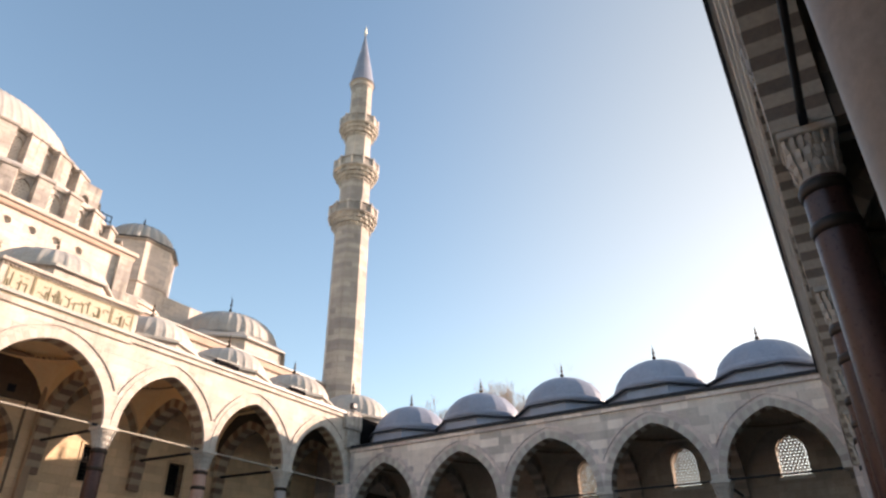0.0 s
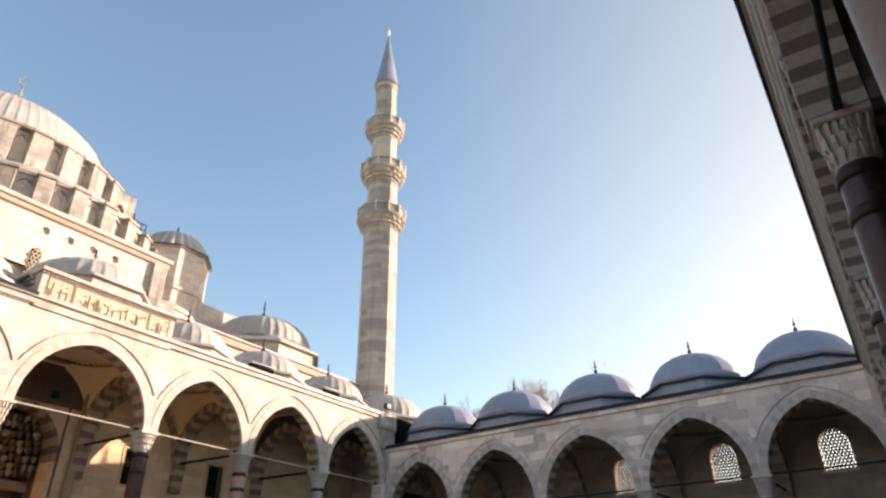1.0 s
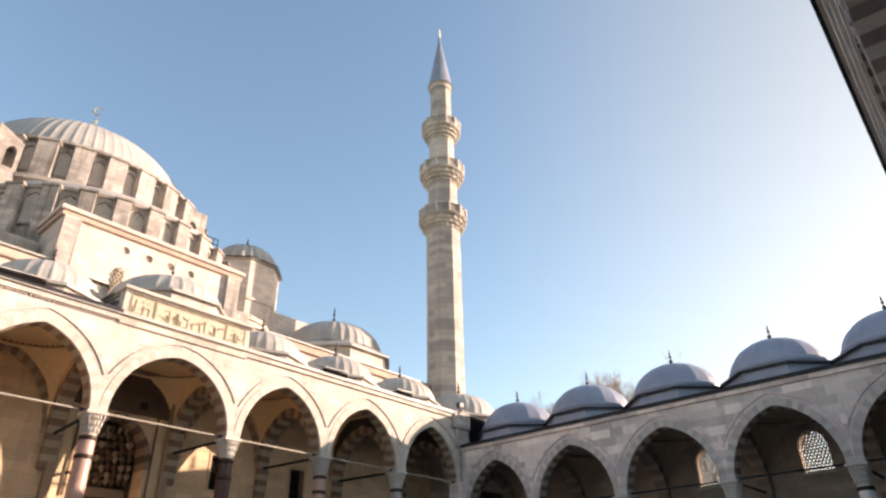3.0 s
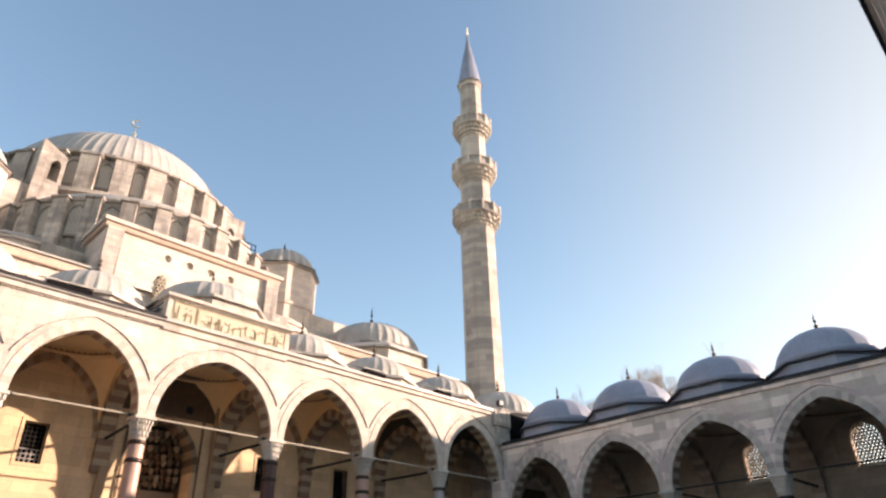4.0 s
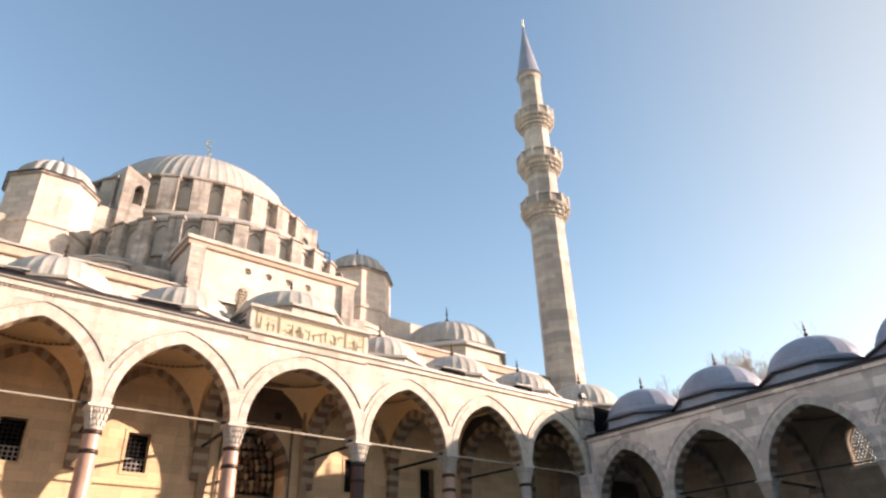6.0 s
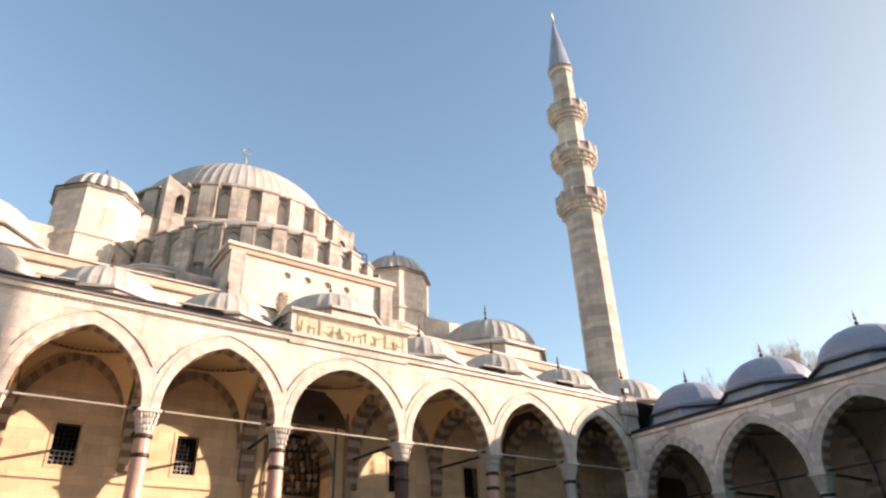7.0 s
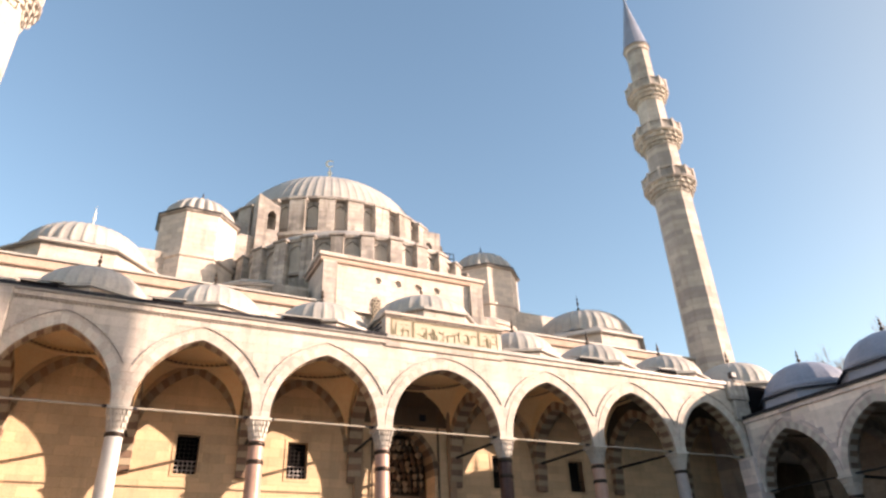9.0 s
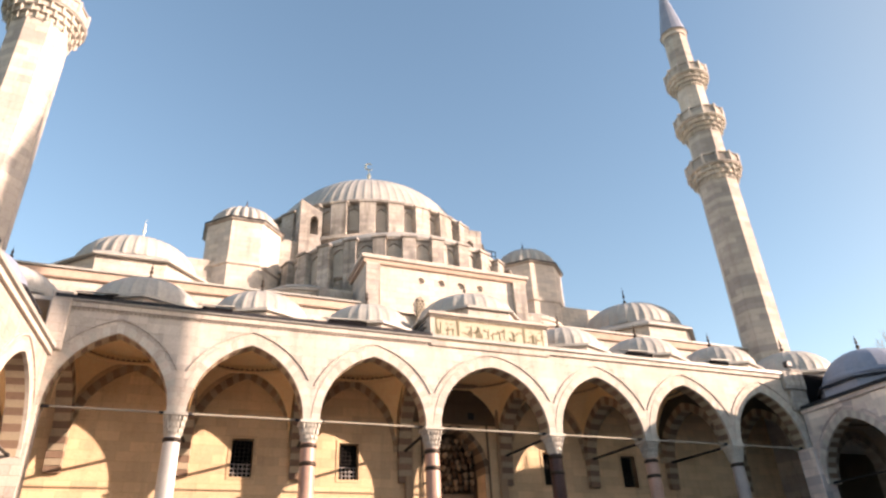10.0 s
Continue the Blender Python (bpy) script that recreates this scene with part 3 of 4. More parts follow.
F_FOOT, F_RISE, F_ROOF = 11.0, 3.7, 16.25
S_FOOT, S_RISE, S_ROOF, S_DEPTH = 8.6, 3.7, 13.75, 6.6
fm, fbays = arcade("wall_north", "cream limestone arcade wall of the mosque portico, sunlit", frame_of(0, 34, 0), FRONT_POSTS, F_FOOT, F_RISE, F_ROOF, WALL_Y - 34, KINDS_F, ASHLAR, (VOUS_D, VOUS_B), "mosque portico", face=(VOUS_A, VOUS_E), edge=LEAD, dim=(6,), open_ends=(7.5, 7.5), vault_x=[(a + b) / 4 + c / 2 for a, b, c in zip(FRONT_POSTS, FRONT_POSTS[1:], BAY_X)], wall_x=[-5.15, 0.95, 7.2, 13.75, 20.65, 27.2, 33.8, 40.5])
SIDE_R = [0.1, 6.4, 13.05, 19.85, 26.5, 33.0]
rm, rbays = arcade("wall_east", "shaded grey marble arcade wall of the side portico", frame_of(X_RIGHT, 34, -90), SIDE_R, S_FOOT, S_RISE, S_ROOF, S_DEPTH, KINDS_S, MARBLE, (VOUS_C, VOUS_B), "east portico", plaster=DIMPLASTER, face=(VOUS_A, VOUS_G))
SIDE_L = [0.0, 6.9, 13.7, 20.55, 27.2, 33.6]
lm, lbays = arcade("wall_west", "sunlit cream arcade wall of the side portico", frame_of(X_LEFT - 3.25, 0.58, 84), SIDE_L, S_FOOT, S_RISE, S_ROOF, S_DEPTH, KINDS_S, ASHLAR, (VOUS_D, VOUS_B), "west portico", face=(VOUS_A, VOUS_E), edge=LEAD)
NEAR = [0, 5.6, 11.3, 17.1, 23.7, 30.35, 38.0, 44.6, 51]
nm, nbays = arcade("wall_south", "shaded cream arcade wall of the entrance portico", frame_of(X_RIGHT, 0.9, 181.7), NEAR, S_FOOT, S_RISE, S_ROOF, 6.2, KINDS_N, ASHLAR, (VOUS_C, NEARSTRIPE), "entrance portico", col_r=0.35, plaster=SHADE_PLASTER, col_y=0.46, overhang=0.5, rod_shift=0.0, cap_w=0.43, stones=23, cap_h=0.9)

for z, out in ((S_ROOF - 0.62, 0.3), (S_ROOF - 0.8, 0.2), (S_ROOF - 1.02, 0.1)):
    b = part("moulding", box(0, 51, -out, -0.002, z - 0.09, z + 0.05, None, 0.02), WHITE)
    b.matrix_world = nm
    tagged(b, "stepped stone moulding under the entrance portico eave", "moulding", kind="structure")
# corner piers
for cx, cy, label in ((X_RIGHT + 0.2, 34.2, "grey stone corner pier"), (X_LEFT - 0.2, 34.2, "cream stone corner pier")):
    s = 1 if cx > 0 else -1
    p = part("pier", box(cx - 0.62, cx + 0.62, 33.62, 34.9, 0, F_FOOT - 0.01, None, 0.03), MARBLE if s > 0 else ASHLAR)
    tagged(p, label + " where two porticoes meet", "pier", "corner piers")
    pil = thing("pilaster", "upright stone block rising above the corner of the roofs", "pilaster", "corner piers")
    if s > 0:
        # Darker stone than the pier below, putting the corner's shade into colour.
        part("lower_block", box(cx - 0.95, cx + 0.6, 33.72, 34.95, S_ROOF - 0.2, 15.0, None, 0.05), DRUM, pil)
        part("upper_block", box(cx - 1.25, cx + 0.7, 33.64, 34.95, 15.002, 16.35, None, 0.07), DRUM, pil)
        part("cap_block", box(cx - 0.3, cx + 0.7, 33.75, 34.95, 16.352, 16.6, None, 0.05), DRUM, pil)
    else:
        part("upper_block", box(cx + 0.05, cx + 0.95, 33.74, 34.95, S_ROOF - 0.2, 16.5, None, 0.06), ASHLAR, pil)
for cx, cy in ((X_RIGHT + 0.3, 0.5), (X_LEFT - 3.8, 0.1)):
    p = part("pier", box(cx - 0.6, cx + 0.6, cy - 0.7, cy + 0.5, 0, S_FOOT - 0.01), MARBLE)
    tagged(p, "grey stone pier at the entrance corner", "pier", "corner piers")

# Added to stop stray sun entering the end bays; dark colour imitates shade.
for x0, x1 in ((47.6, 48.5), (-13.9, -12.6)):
    w = part("wall_portico_end", box(x0, x1, 34.86, WALL_Y - 0.003, 0, F_ROOF - 0.21), SHADE_PLASTER)
    tagged(w, "end wall added to keep sun out of the mosque portico, coloured as if shaded", "wall", kind="structure")
# back walls with their openings
WIN = []
for a, b in rbays[2:]:
    c = (a + b) / 2
    WIN.append([(c + x, 9.5, 11.0 + z) for x, z in arch_curve(0.86, 1.1, 8)])
for nm_, mat_, name_ in ((rm, WINGWALL, "wall_east_outer"), (lm, ASHLAR, "wall_west_outer")):
    ops = WIN if nm_ is rm else []
    x0, x1 = (-6.3, 42) if nm_ is rm else (-8, 40)
    w = part(name_, pierced(x0, x1, -1.0, S_ROOF - 0.21, ops, S_DEPTH, S_DEPTH + 1.0), mat_)
    w.matrix_world = nm_
    tagged(w, "grey stone outer wall of the side portico", "wall", kind="structure")
for k, (a, b) in enumerate(rbays[2:]):
    c = (a + b) / 2
    win = thing("window_%d" % (k + 1), "arched window with a pierced stone honeycomb screen, sky behind", "window", kind="structure", m=rm @ at(c, 0, 0))
    part("grille", grille_mesh(0.86, 9.5, 11.0, 1.1, S_DEPTH + 0.35, 0.125), GRILLE, win)
    part("sill", box(-1.0, 1.0, S_DEPTH - 0.08, S_DEPTH - 0.003, 9.36, 9.495), VOUS_A, win)
# Outer wall coloured dark to stand in for the portico's shade.
w = part("wall_south_outer", pierced(-8, 56, -1.0, S_ROOF - 0.21, [], 6.2, 7.2), SHADE_PLASTER)
w.matrix_world = nm
tagged(w, "stone outer wall of the entrance portico", "wall", kind="structure")

# ---- the mosque's entrance wall ----
win_x = [4.1, 10.28, 24.1, 30.3]
ops = []
for x in win_x[:2]:
    ops.append([(x - 0.6, 9.3, 11.4), (x + 0.6, 9.3, 11.4)])
ops.append(arch_opening(AX, 2.0, 9.9, 2.75, 0.0))
for x in win_x[2:]:
    ops.append([(x - 0.6, 9.3, 11.4), (x + 0.6, 9.3, 11.4)])
upper = part("wall_mosque_upper", box(-14, 48.5, WALL_Y, WALL_Y + 1.3, 16.002, 20.3), ASHLAR)
tagged(upper, "cream limestone upper wall of the mosque above the portico roof", "wall", kind="structure")
wall = part("wall_mosque", pierced(-14, 48.5, -1, 16.0, ops, WALL_Y, WALL_Y + 1.3), OCHRE)
tagged(wall, "warm ochre limestone entrance wall of the mosque behind the portico", "wall", kind="structure")
for c in BAY_X:
    if c != AX:
        voussoirs(wall, c, 2.72, F_FOOT, 3.95, WALL_Y - 0.07, WALL_Y + 0.1, 0.45, 3.1, (VOUS_D, VOUS_F))
for k, x in enumerate(win_x):
    win = thing("window_%d" % (k + 11), "dark rectangular window with an iron lattice and stone frame", "window", kind="structure")
    bm = bmesh.new()
    for q in ((x - 0.76, x - 0.6, 9.14, 11.56), (x + 0.6, x + 0.76, 9.14, 11.56), (x - 0.6, x + 0.6, 11.4, 11.56), (x - 0.6, x + 0.6, 9.14, 9.3)):
        box(q[0], q[1], WALL_Y - 0.04, WALL_Y + 0.2, q[2], q[3], bm)
    part("window_frame", bm, OCHRE, win, "flat stone window frame")
    part("pane", box(x - 0.62, x + 0.62, WALL_Y + 0.5, WALL_Y + 0.55, 9.25, 11.45), VOID, win)
    for j in range(1, 5):
        part("lattice_bar", rod((x - 0.6 + 0.24 * j, WALL_Y + 0.25, 9.3), (x - 0.6 + 0.24 * j, WALL_Y + 0.25, 11.4), 0.02, 6), TIE, win)
        # Lower bars left of the axis are coloured pale to look sunlit.
        part("lattice_bar", rod((x - 0.6 + 0.24 * j, WALL_Y + 0.2, 9.3), (x - 0.6 + 0.24 * j, WALL_Y + 0.2, 10.05), 0.026, 6), GREYGRAN if x < AX else TIE, win)
    for j in range(1, 9):
        part("lattice_bar", rod((x - 0.6, WALL_Y + 0.25, 9.3 + 0.233 * j), (x + 0.6, WALL_Y + 0.25, 9.3 + 0.233 * j), 0.02, 6), TIE, win)
    for j in (1, 2, 3):
        # Same pale colouring for the low cross bars, as if the sun caught them.
        part("lattice_bar", rod((x - 0.6, WALL_Y + 0.2, 9.3 + 0.24 * j), (x + 0.6, WALL_Y + 0.2, 9.3 + 0.24 * j), 0.026, 6), GREYGRAN if x < AX else TIE, win)
# portal: a dark recessed frame, and hanging cells in rows over a wooden door
cells = random.Random(9)
portal = thing("portal_niche", "tall brown stone portal with a stalactite niche over a wooden door", "portal")
for row in range(8):
    z = 9.3 + 0.4 * row
    n = 13 - row
    wd = 1.9 * math.sqrt(max(0.05, 1 - (row / 8.2) ** 2))
    sz = wd / n * 0.92
    cell = mesh_from(lathe([(0.02, -0.22), (sz * 0.7, -0.13), (sz * 1.05, 0.0), (sz * 1.05, 0.15), (0, 0.2)], 8, 22.5), "stalactite", PORTALSTONE)
    cell = [cell] + [cell.copy() for _ in range(2)]
    cell[1].materials[0], cell[2].materials[0] = WOOD, VOUS_F
    for k in range(n):
        ob = part("stalactite", cell[cells.randrange(3)], None, portal)
        ob.scale = [cells.uniform(0.8, 1.25)] * 2 + [1.0]
        bow = 1 - (2 * (k + 0.5) / n - 1) ** 2
        ob.location = Vector((AX + wd * (-1 + 2 * (k + 0.5) / n), WALL_Y + 1.45 - 0.12 * row + (0.9 - 0.08 * row) * bow, z + cells.uniform(-0.08, 0.08))) * UNIT
voussoirs(portal, AX, 2.0, 9.9, 2.75, WALL_Y - 0.1, WALL_Y + 1.36, 0.3, 2.4, (VOUS_F, PORTALSTONE), 9, "niche_arch_stone")
for s in (-1, 1):
    part("niche_side", box(min(AX + s * 2.02, AX + s * 2.6), max(AX + s * 2.02, AX + s * 2.6), WALL_Y + 1.301, WALL_Y + 2.5, 0, 14), PORTALSTONE, portal)
    part("portal_jamb", box(min(AX + s * 2.95, AX + s * 3.45), max(AX + s * 2.95, AX + s * 3.45), WALL_Y - 0.3, WALL_Y - 0.002, 0, 15.3, None, 0.05), VOUS_F, portal)
    part("inner_moulding", box(min(AX + s * 2.2, AX + s * 2.34), max(AX + s * 2.2, AX + s * 2.34), WALL_Y - 0.14, WALL_Y - 0.081, 8.0, 14.2, None, 0.02), PORTALSTONE, portal)
part("portal_head", box(AX - 3.45, AX + 3.45, WALL_Y - 0.45, WALL_Y - 0.002, 15.302, 15.55, None, 0.06), VOUS_F, portal)
part("portal_frieze", box(AX - 2.945, AX + 2.945, WALL_Y - 0.08, WALL_Y - 0.002, 14.2, 15.3, None, 0.02), PORTALSTONE, portal, "dark carved frieze under the portal head")
part("portal_field", box(AX - 2.945, AX + 2.945, WALL_Y - 0.06, WALL_Y - 0.002, 12.95, 14.196), PORTALSTONE, portal, "brown stone field over the niche")
# No hole is cut; a dark plate gives its unlit look.
part("portal_hole", box(18.2, 18.65, WALL_Y - 0.075, WALL_Y - 0.062, 13.3, 13.75), LEAD_DARK, portal, "small dark plate standing in for a square opening")
part("niche_top", box(AX - 2.6, AX + 2.6, WALL_Y + 1.301, WALL_Y + 2.5, 12.9, 13.2), PORTALSTONE, portal)
part("niche_back", box(AX - 2.3, AX + 2.3, WALL_Y + 2.5, WALL_Y + 2.8, 0, 14), PORTALSTONE, portal)
part("door", box(AX - 1.4, AX + 1.4, WALL_Y + 2.2, WALL_Y + 2.3, 0, 8.4, None, 0.02), WOOD, portal, "brown wooden double door")
part("lintel", box(AX - 2.0, AX + 2.0, WALL_Y + 1.9, WALL_Y + 2.3, 8.4, 8.95, None, 0.03), VOUS_F, portal)

# ---- inscription panel over the middle arch ----
panel = thing("inscription_panel", "long carved stone panel with gilt lettering in three fields", "panel")
part("block", box(13.32, 21.12, 33.86, 35.0, 15.65, 17.55, None, 0.03), ASHLAR, panel)
part("cornice", box(13.17, 21.27, 33.62, 35.0, 17.551, 17.75, None, 0.04), ASHLAR, panel)
part("field", box(13.62, 20.87, 33.845, 33.858, 15.9, 17.4), PANEL, panel, "pale olive panel ground")
rnd = random.Random(4)
for x0, x1 in ((13.8, 14.95), (15.2, 19.35), (19.6, 20.7)):
    for q in ((x0 - 0.1, x1 + 0.1, 17.33, 17.38), (x0 - 0.1, x1 + 0.1, 15.97, 16.02), (x0 - 0.1, x0 - 0.05, 16.02, 17.33), (x1 + 0.05, x1 + 0.1, 16.02, 17.33)):
        part("border", box(q[0], q[1], 33.815, 33.843, q[2], q[3]), INK, panel)
    x = x0 + 0.06
    while x < x1 - 0.16:
        kind = rnd.random()
        if kind < 0.42:
            z, h = 16.15 + rnd.uniform(0, 0.3), rnd.uniform(0.4, 0.8)
            lean = rnd.uniform(-0.05, 0.05)
            part("stroke", rod((x, 33.83, z), (x + lean, 33.83, z + h), 0.03, 5), INK, panel)
            x += rnd.uniform(0.1, 0.16)
        else:
            rad, z = rnd.uniform(0.1, 0.19), 16.25 + rnd.uniform(0, 0.75)
            a0, sweep = rnd.choice((180, 200, 0)), rnd.uniform(170, 260)
            pts = [(x + rad + rad * math.cos(radians(a0 + sweep * q / 6)), 33.83, z + 0.75 * rad * math.sin(radians(a0 + sweep * q / 6))) for q in range(7)]
            part("stroke", tube(pts, 0.03), INK, panel)
            if kind > 0.75:
                zz = 16.2 + (z - 15.85) % 0.95
                part("stroke", rod((x + 0.04, 33.83, zz), (x + 1.6 * rad, 33.83, zz + 0.05), 0.028, 5), INK, panel)
            x += rad * 1.5
for x0, x1 in ((X_LEFT, 13.38),):
    lip = part("gutter_edge", box(x0, x1, 33.66, 33.698, F_ROOF - 0.1, F_ROOF + 0.07), LEAD_DARK)
    tagged(lip, "dark weathered lead lip along the portico roof edge", "roof edge", kind="structure")
# row of small teeth under the portico cornice
bm = bmesh.new()
x = X_LEFT + 0.2
while x < 13.2:
    box(x, x + 0.1, 33.91, 33.995, F_ROOF - 0.56, F_ROOF - 0.46, bm)
    x += 0.21
x = 13.3
while x < 21.1:
    box(x, x + 0.1, 33.76, 33.855, 17.43, 17.545, bm)
    x += 0.21
teeth = part("dentil_course", bm, ASHLAR)
tagged(teeth, "row of small stone teeth under the portico cornice", "dentils", kind="stuff")
# Black slab put where the gap between the roofs lies in shade.
p = part("flashing", box(X_RIGHT + 0.91, X_RIGHT + 7.4, 33.78, 33.99, S_ROOF + 0.002, F_ROOF + 0.02, None, 0.03), GAP_BLACK)
tagged(p, "black slab standing in for the shaded gap between two roofs", "flashing", kind="structure")
# floodlight on the corner block
lamp = thing("floodlight", "small grey floodlight on the corner block", "floodlight", m=at(41.45, 34.3, 16.6))
part("bracket", box(-0.05, 0.05, -0.05, 0.05, 0, 0.35), GREYMET, lamp)
part("housing", box(-0.28, 0.28, -0.2, 0.2, 0.3, 0.75, None, 0.06), GREYMET, lamp)

# small lead-hooded openings at the roof edge before the domes
for c, wide, tall in ((-4.2, 0.8, 0.16), (1.5, 0.75, 0.16), (8.4, 1.05, 0.2), (27.85, 0.95, 0.24), (34.4, 0.75, 0.24)):
    h = thing("roof_hatch", "low dark opening under a lead hood at the roof edge", "hatch", "roof hatches", m=at(c, 33.6, F_ROOF + 0.02))
    # A solid black block; the opening's darkness is in its colour.
    part("opening", box(-wide, wide, 0.02, 0.6, 0, tall), GAP_BLACK, h)
    bm = bmesh.new()
    vs = [bm.verts.new(p) for p in ((-wide - 0.1, -0.06, tall), (wide + 0.1, -0.06, tall + 0.1), (wide + 0.2, 1.2, 0.75), (-wide - 0.2, 1.2, 0.7), (-wide - 0.1, -0.06, tall + 0.06), (wide + 0.1, -0.06, tall + 0.16), (wide + 0.2, 1.2, 0.81), (-wide - 0.2, 1.2, 0.76))]
    for q in ((3, 2, 1, 0), (4, 5, 6, 7), (0, 1, 5, 4), (1, 2, 6, 5), (2, 3, 7, 6), (3, 0, 4, 7)):
        bm.faces.new([vs[i] for i in q])
    part("hood", bm, LEAD, h, "sloping lead hood")

# small spike on the roof and an iron scroll beside the panel
sp = thing("roof_finial", "small black iron spike with a knob on the roof", "finial", m=at(7.35, 38.5, F_ROOF))
part("stem", rod((0, 0, 0), (0, 0, 2.0), 0.035), LEAD_DARK, sp)
part("knob", lathe([(0, 1.85), (0.12, 1.9), (0.16, 2.02), (0.1, 2.14), (0, 2.3)], 12), LEAD_DARK, sp, "", True)
scroll = thing("iron_scroll", "dark wrought-iron scroll bracket beside the inscription panel", "bracket", m=at(13.5, 34.5, F_ROOF))
for size in (1.0, 0.72):
    part("scroll_bar", tube([(-1.7 * size * (1 - q / 10), 0, 1.3 * size * (q / 10) ** 1.8 + 0.06) for q in range(11)], 0.05, 6), LEAD_DARK, scroll)
part("stay", rod((-0.9, 0, 0.05), (-0.35, 0, 0.75), 0.045, 6), LEAD_DARK, scroll)

# ---- domes over the porticoes ----
for c in BAY_X:
    if c == AX:
        small_dome("portico_dome", AX, 37.2, F_ROOF, 18.45, 3.2, 1.85, "larger ribbed lead dome over the middle bay", "mosque portico domes", drum_r=3.35, drum_mat=ASHLAR, crest=1.4)
    else:
        small_dome("portico_dome", c, 37.0, F_ROOF, 16.85, 2.75, 1.9, "low ribbed grey lead dome on an octagonal base", "mosque portico domes", drum_r=2.85, drum_mat=ASHLAR, crest=1.4, turn=0)
for c, r_, h_ in ((44.8, 3.15, 2.3), (-9.0, 2.85, 1.9)):
    small_dome("portico_dome", c, 37.2, F_ROOF, 16.85, r_, h_, "low ribbed grey lead dome on an octagonal base", "mosque portico domes", drum_r=r_ + 0.08, drum_mat=ASHLAR, crest=1.45, turn=0)
for mat4, bays, dep in ((rm, rbays, S_DEPTH), (lm, lbays, S_DEPTH), (nm, nbays, 6.2)):
    for a, b in bays:
        small_dome("portico_dome", (a + b) / 2, dep / 2 + 0.2, S_ROOF, 14.75, 2.86, 2.28, "smooth blue-grey lead dome with a bronze finial", "side portico domes", drum_r=3.1, drum_mat=LEAD_BLUE, crest=1.25, m=mat4, seams=18, lip=LEAD_DARK, skin=LEAD_BLUE,
                   seam_mod=lambda k, r, z: r * (1.022 if k % 6 == 0 else 1.0))

# ---- the mosque's body and upper tiers ----
mosque = thing("mosque", "great domed limestone mosque with stepped lead roofs", "mosque")
part("body", box(-13.5, 48, WALL_Y + 2.9, 84, -1, 20.29), ASHLAR, mosque)
for x0, x1, y0, zt in ((-14.2, 11.2, WALL_Y - 0.25, 20.6), (23.2, 48.7, WALL_Y - 0.25, 20.6)):
    part("cornice", box(x0, x1, y0, WALL_Y + 1.2, zt - 0.55, zt, None, 0.05), PINK, mosque, "pink stone wall cornice")
    part("cornice", box(x0, x1, y0 - 0.15, WALL_Y + 1.2, zt + 0.002, zt + 0.12), LEAD, mosque, "lead capping")
# middle block with a row of small round openings
holes = [15.15, 16.67, 18.18, 19.7]
ops = []
for hx in holes:
    ops.append([(hx + 0.26 * math.cos(math.pi - math.pi * q / 8), 22.9 - 0.26 * math.sin(math.pi * q / 8), 22.9 + 0.26 * math.sin(math.pi * q / 8)) for q in range(9)])
block = part("front_block", pierced(AX - 6.15, AX + 6.15, 20.3, 23.7, ops, WALL_Y - 0.3, WALL_Y + 1.0), ASHLAR, mosque)
part("block_core", box(AX - 6.149, AX + 6.149, WALL_Y + 1.001, 46.5, 20.3, 23.7), ASHLAR, mosque)
part("hole_back", box(AX - 3, AX + 4, WALL_Y - 0.1, WALL_Y + 0.99, 22.5, 23.3), ASHLAR, mosque)
part("block_cornice", box(AX - 6.35, AX + 6.35, WALL_Y - 0.5, 46.7, 23.702, 24.05, None, 0.06), PINK, mosque, "pink stone cornice")
part("block_cornice", box(AX - 6.5, AX + 6.5, WALL_Y - 0.65, 46.8, 24.052, 24.35, None, 0.05), ASHLAR, mosque)
part("block_roof", box(AX - 6.2, AX + 6.2, WALL_Y - 0.4, 46.6, 24.352, 24.45), LEAD, mosque, "lead roof sheet")
for s in (-1, 1):
    part("buttress_strip", box(AX + s * 5.65 - 0.5, AX + s * 5.65 + 0.5, WALL_Y - 0.62, WALL_Y - 0.301, 16.3, 23.7), DRUM, mosque)
# hexagon-pierced window beside the middle dome
part("grille", grille_mesh(0.32, 19.8, 21.1, 0.5, WALL_Y - 0.42, 0.14, 0.74), GRILLE, mosque, "pierced stone window screen").location.x = 15.0 * UNIT

part("grille_backing", box(14.7, 15.3, WALL_Y - 0.33, WALL_Y - 0.305, 19.8, 21.45), VOID, mosque, "dark pane behind the screen")

# lower tier: half drum with arched panels between buttresses, and its half dome
TY, TR = 52.3, 10.1
part("half_drum", lathe([(TR, 20.2), (TR, 27.75)], 72, 180, AX, TY, a0=0, a1=180), DRUM, mosque)
part("half_dome", lathe([(TR + 0.05, 27.77)] + dome_profile(TR - 0.1, 27.85, 2.6, 10), 96, 180, AX, TY, a0=0, a1=180), LEAD, mosque, "lead half dome", True)


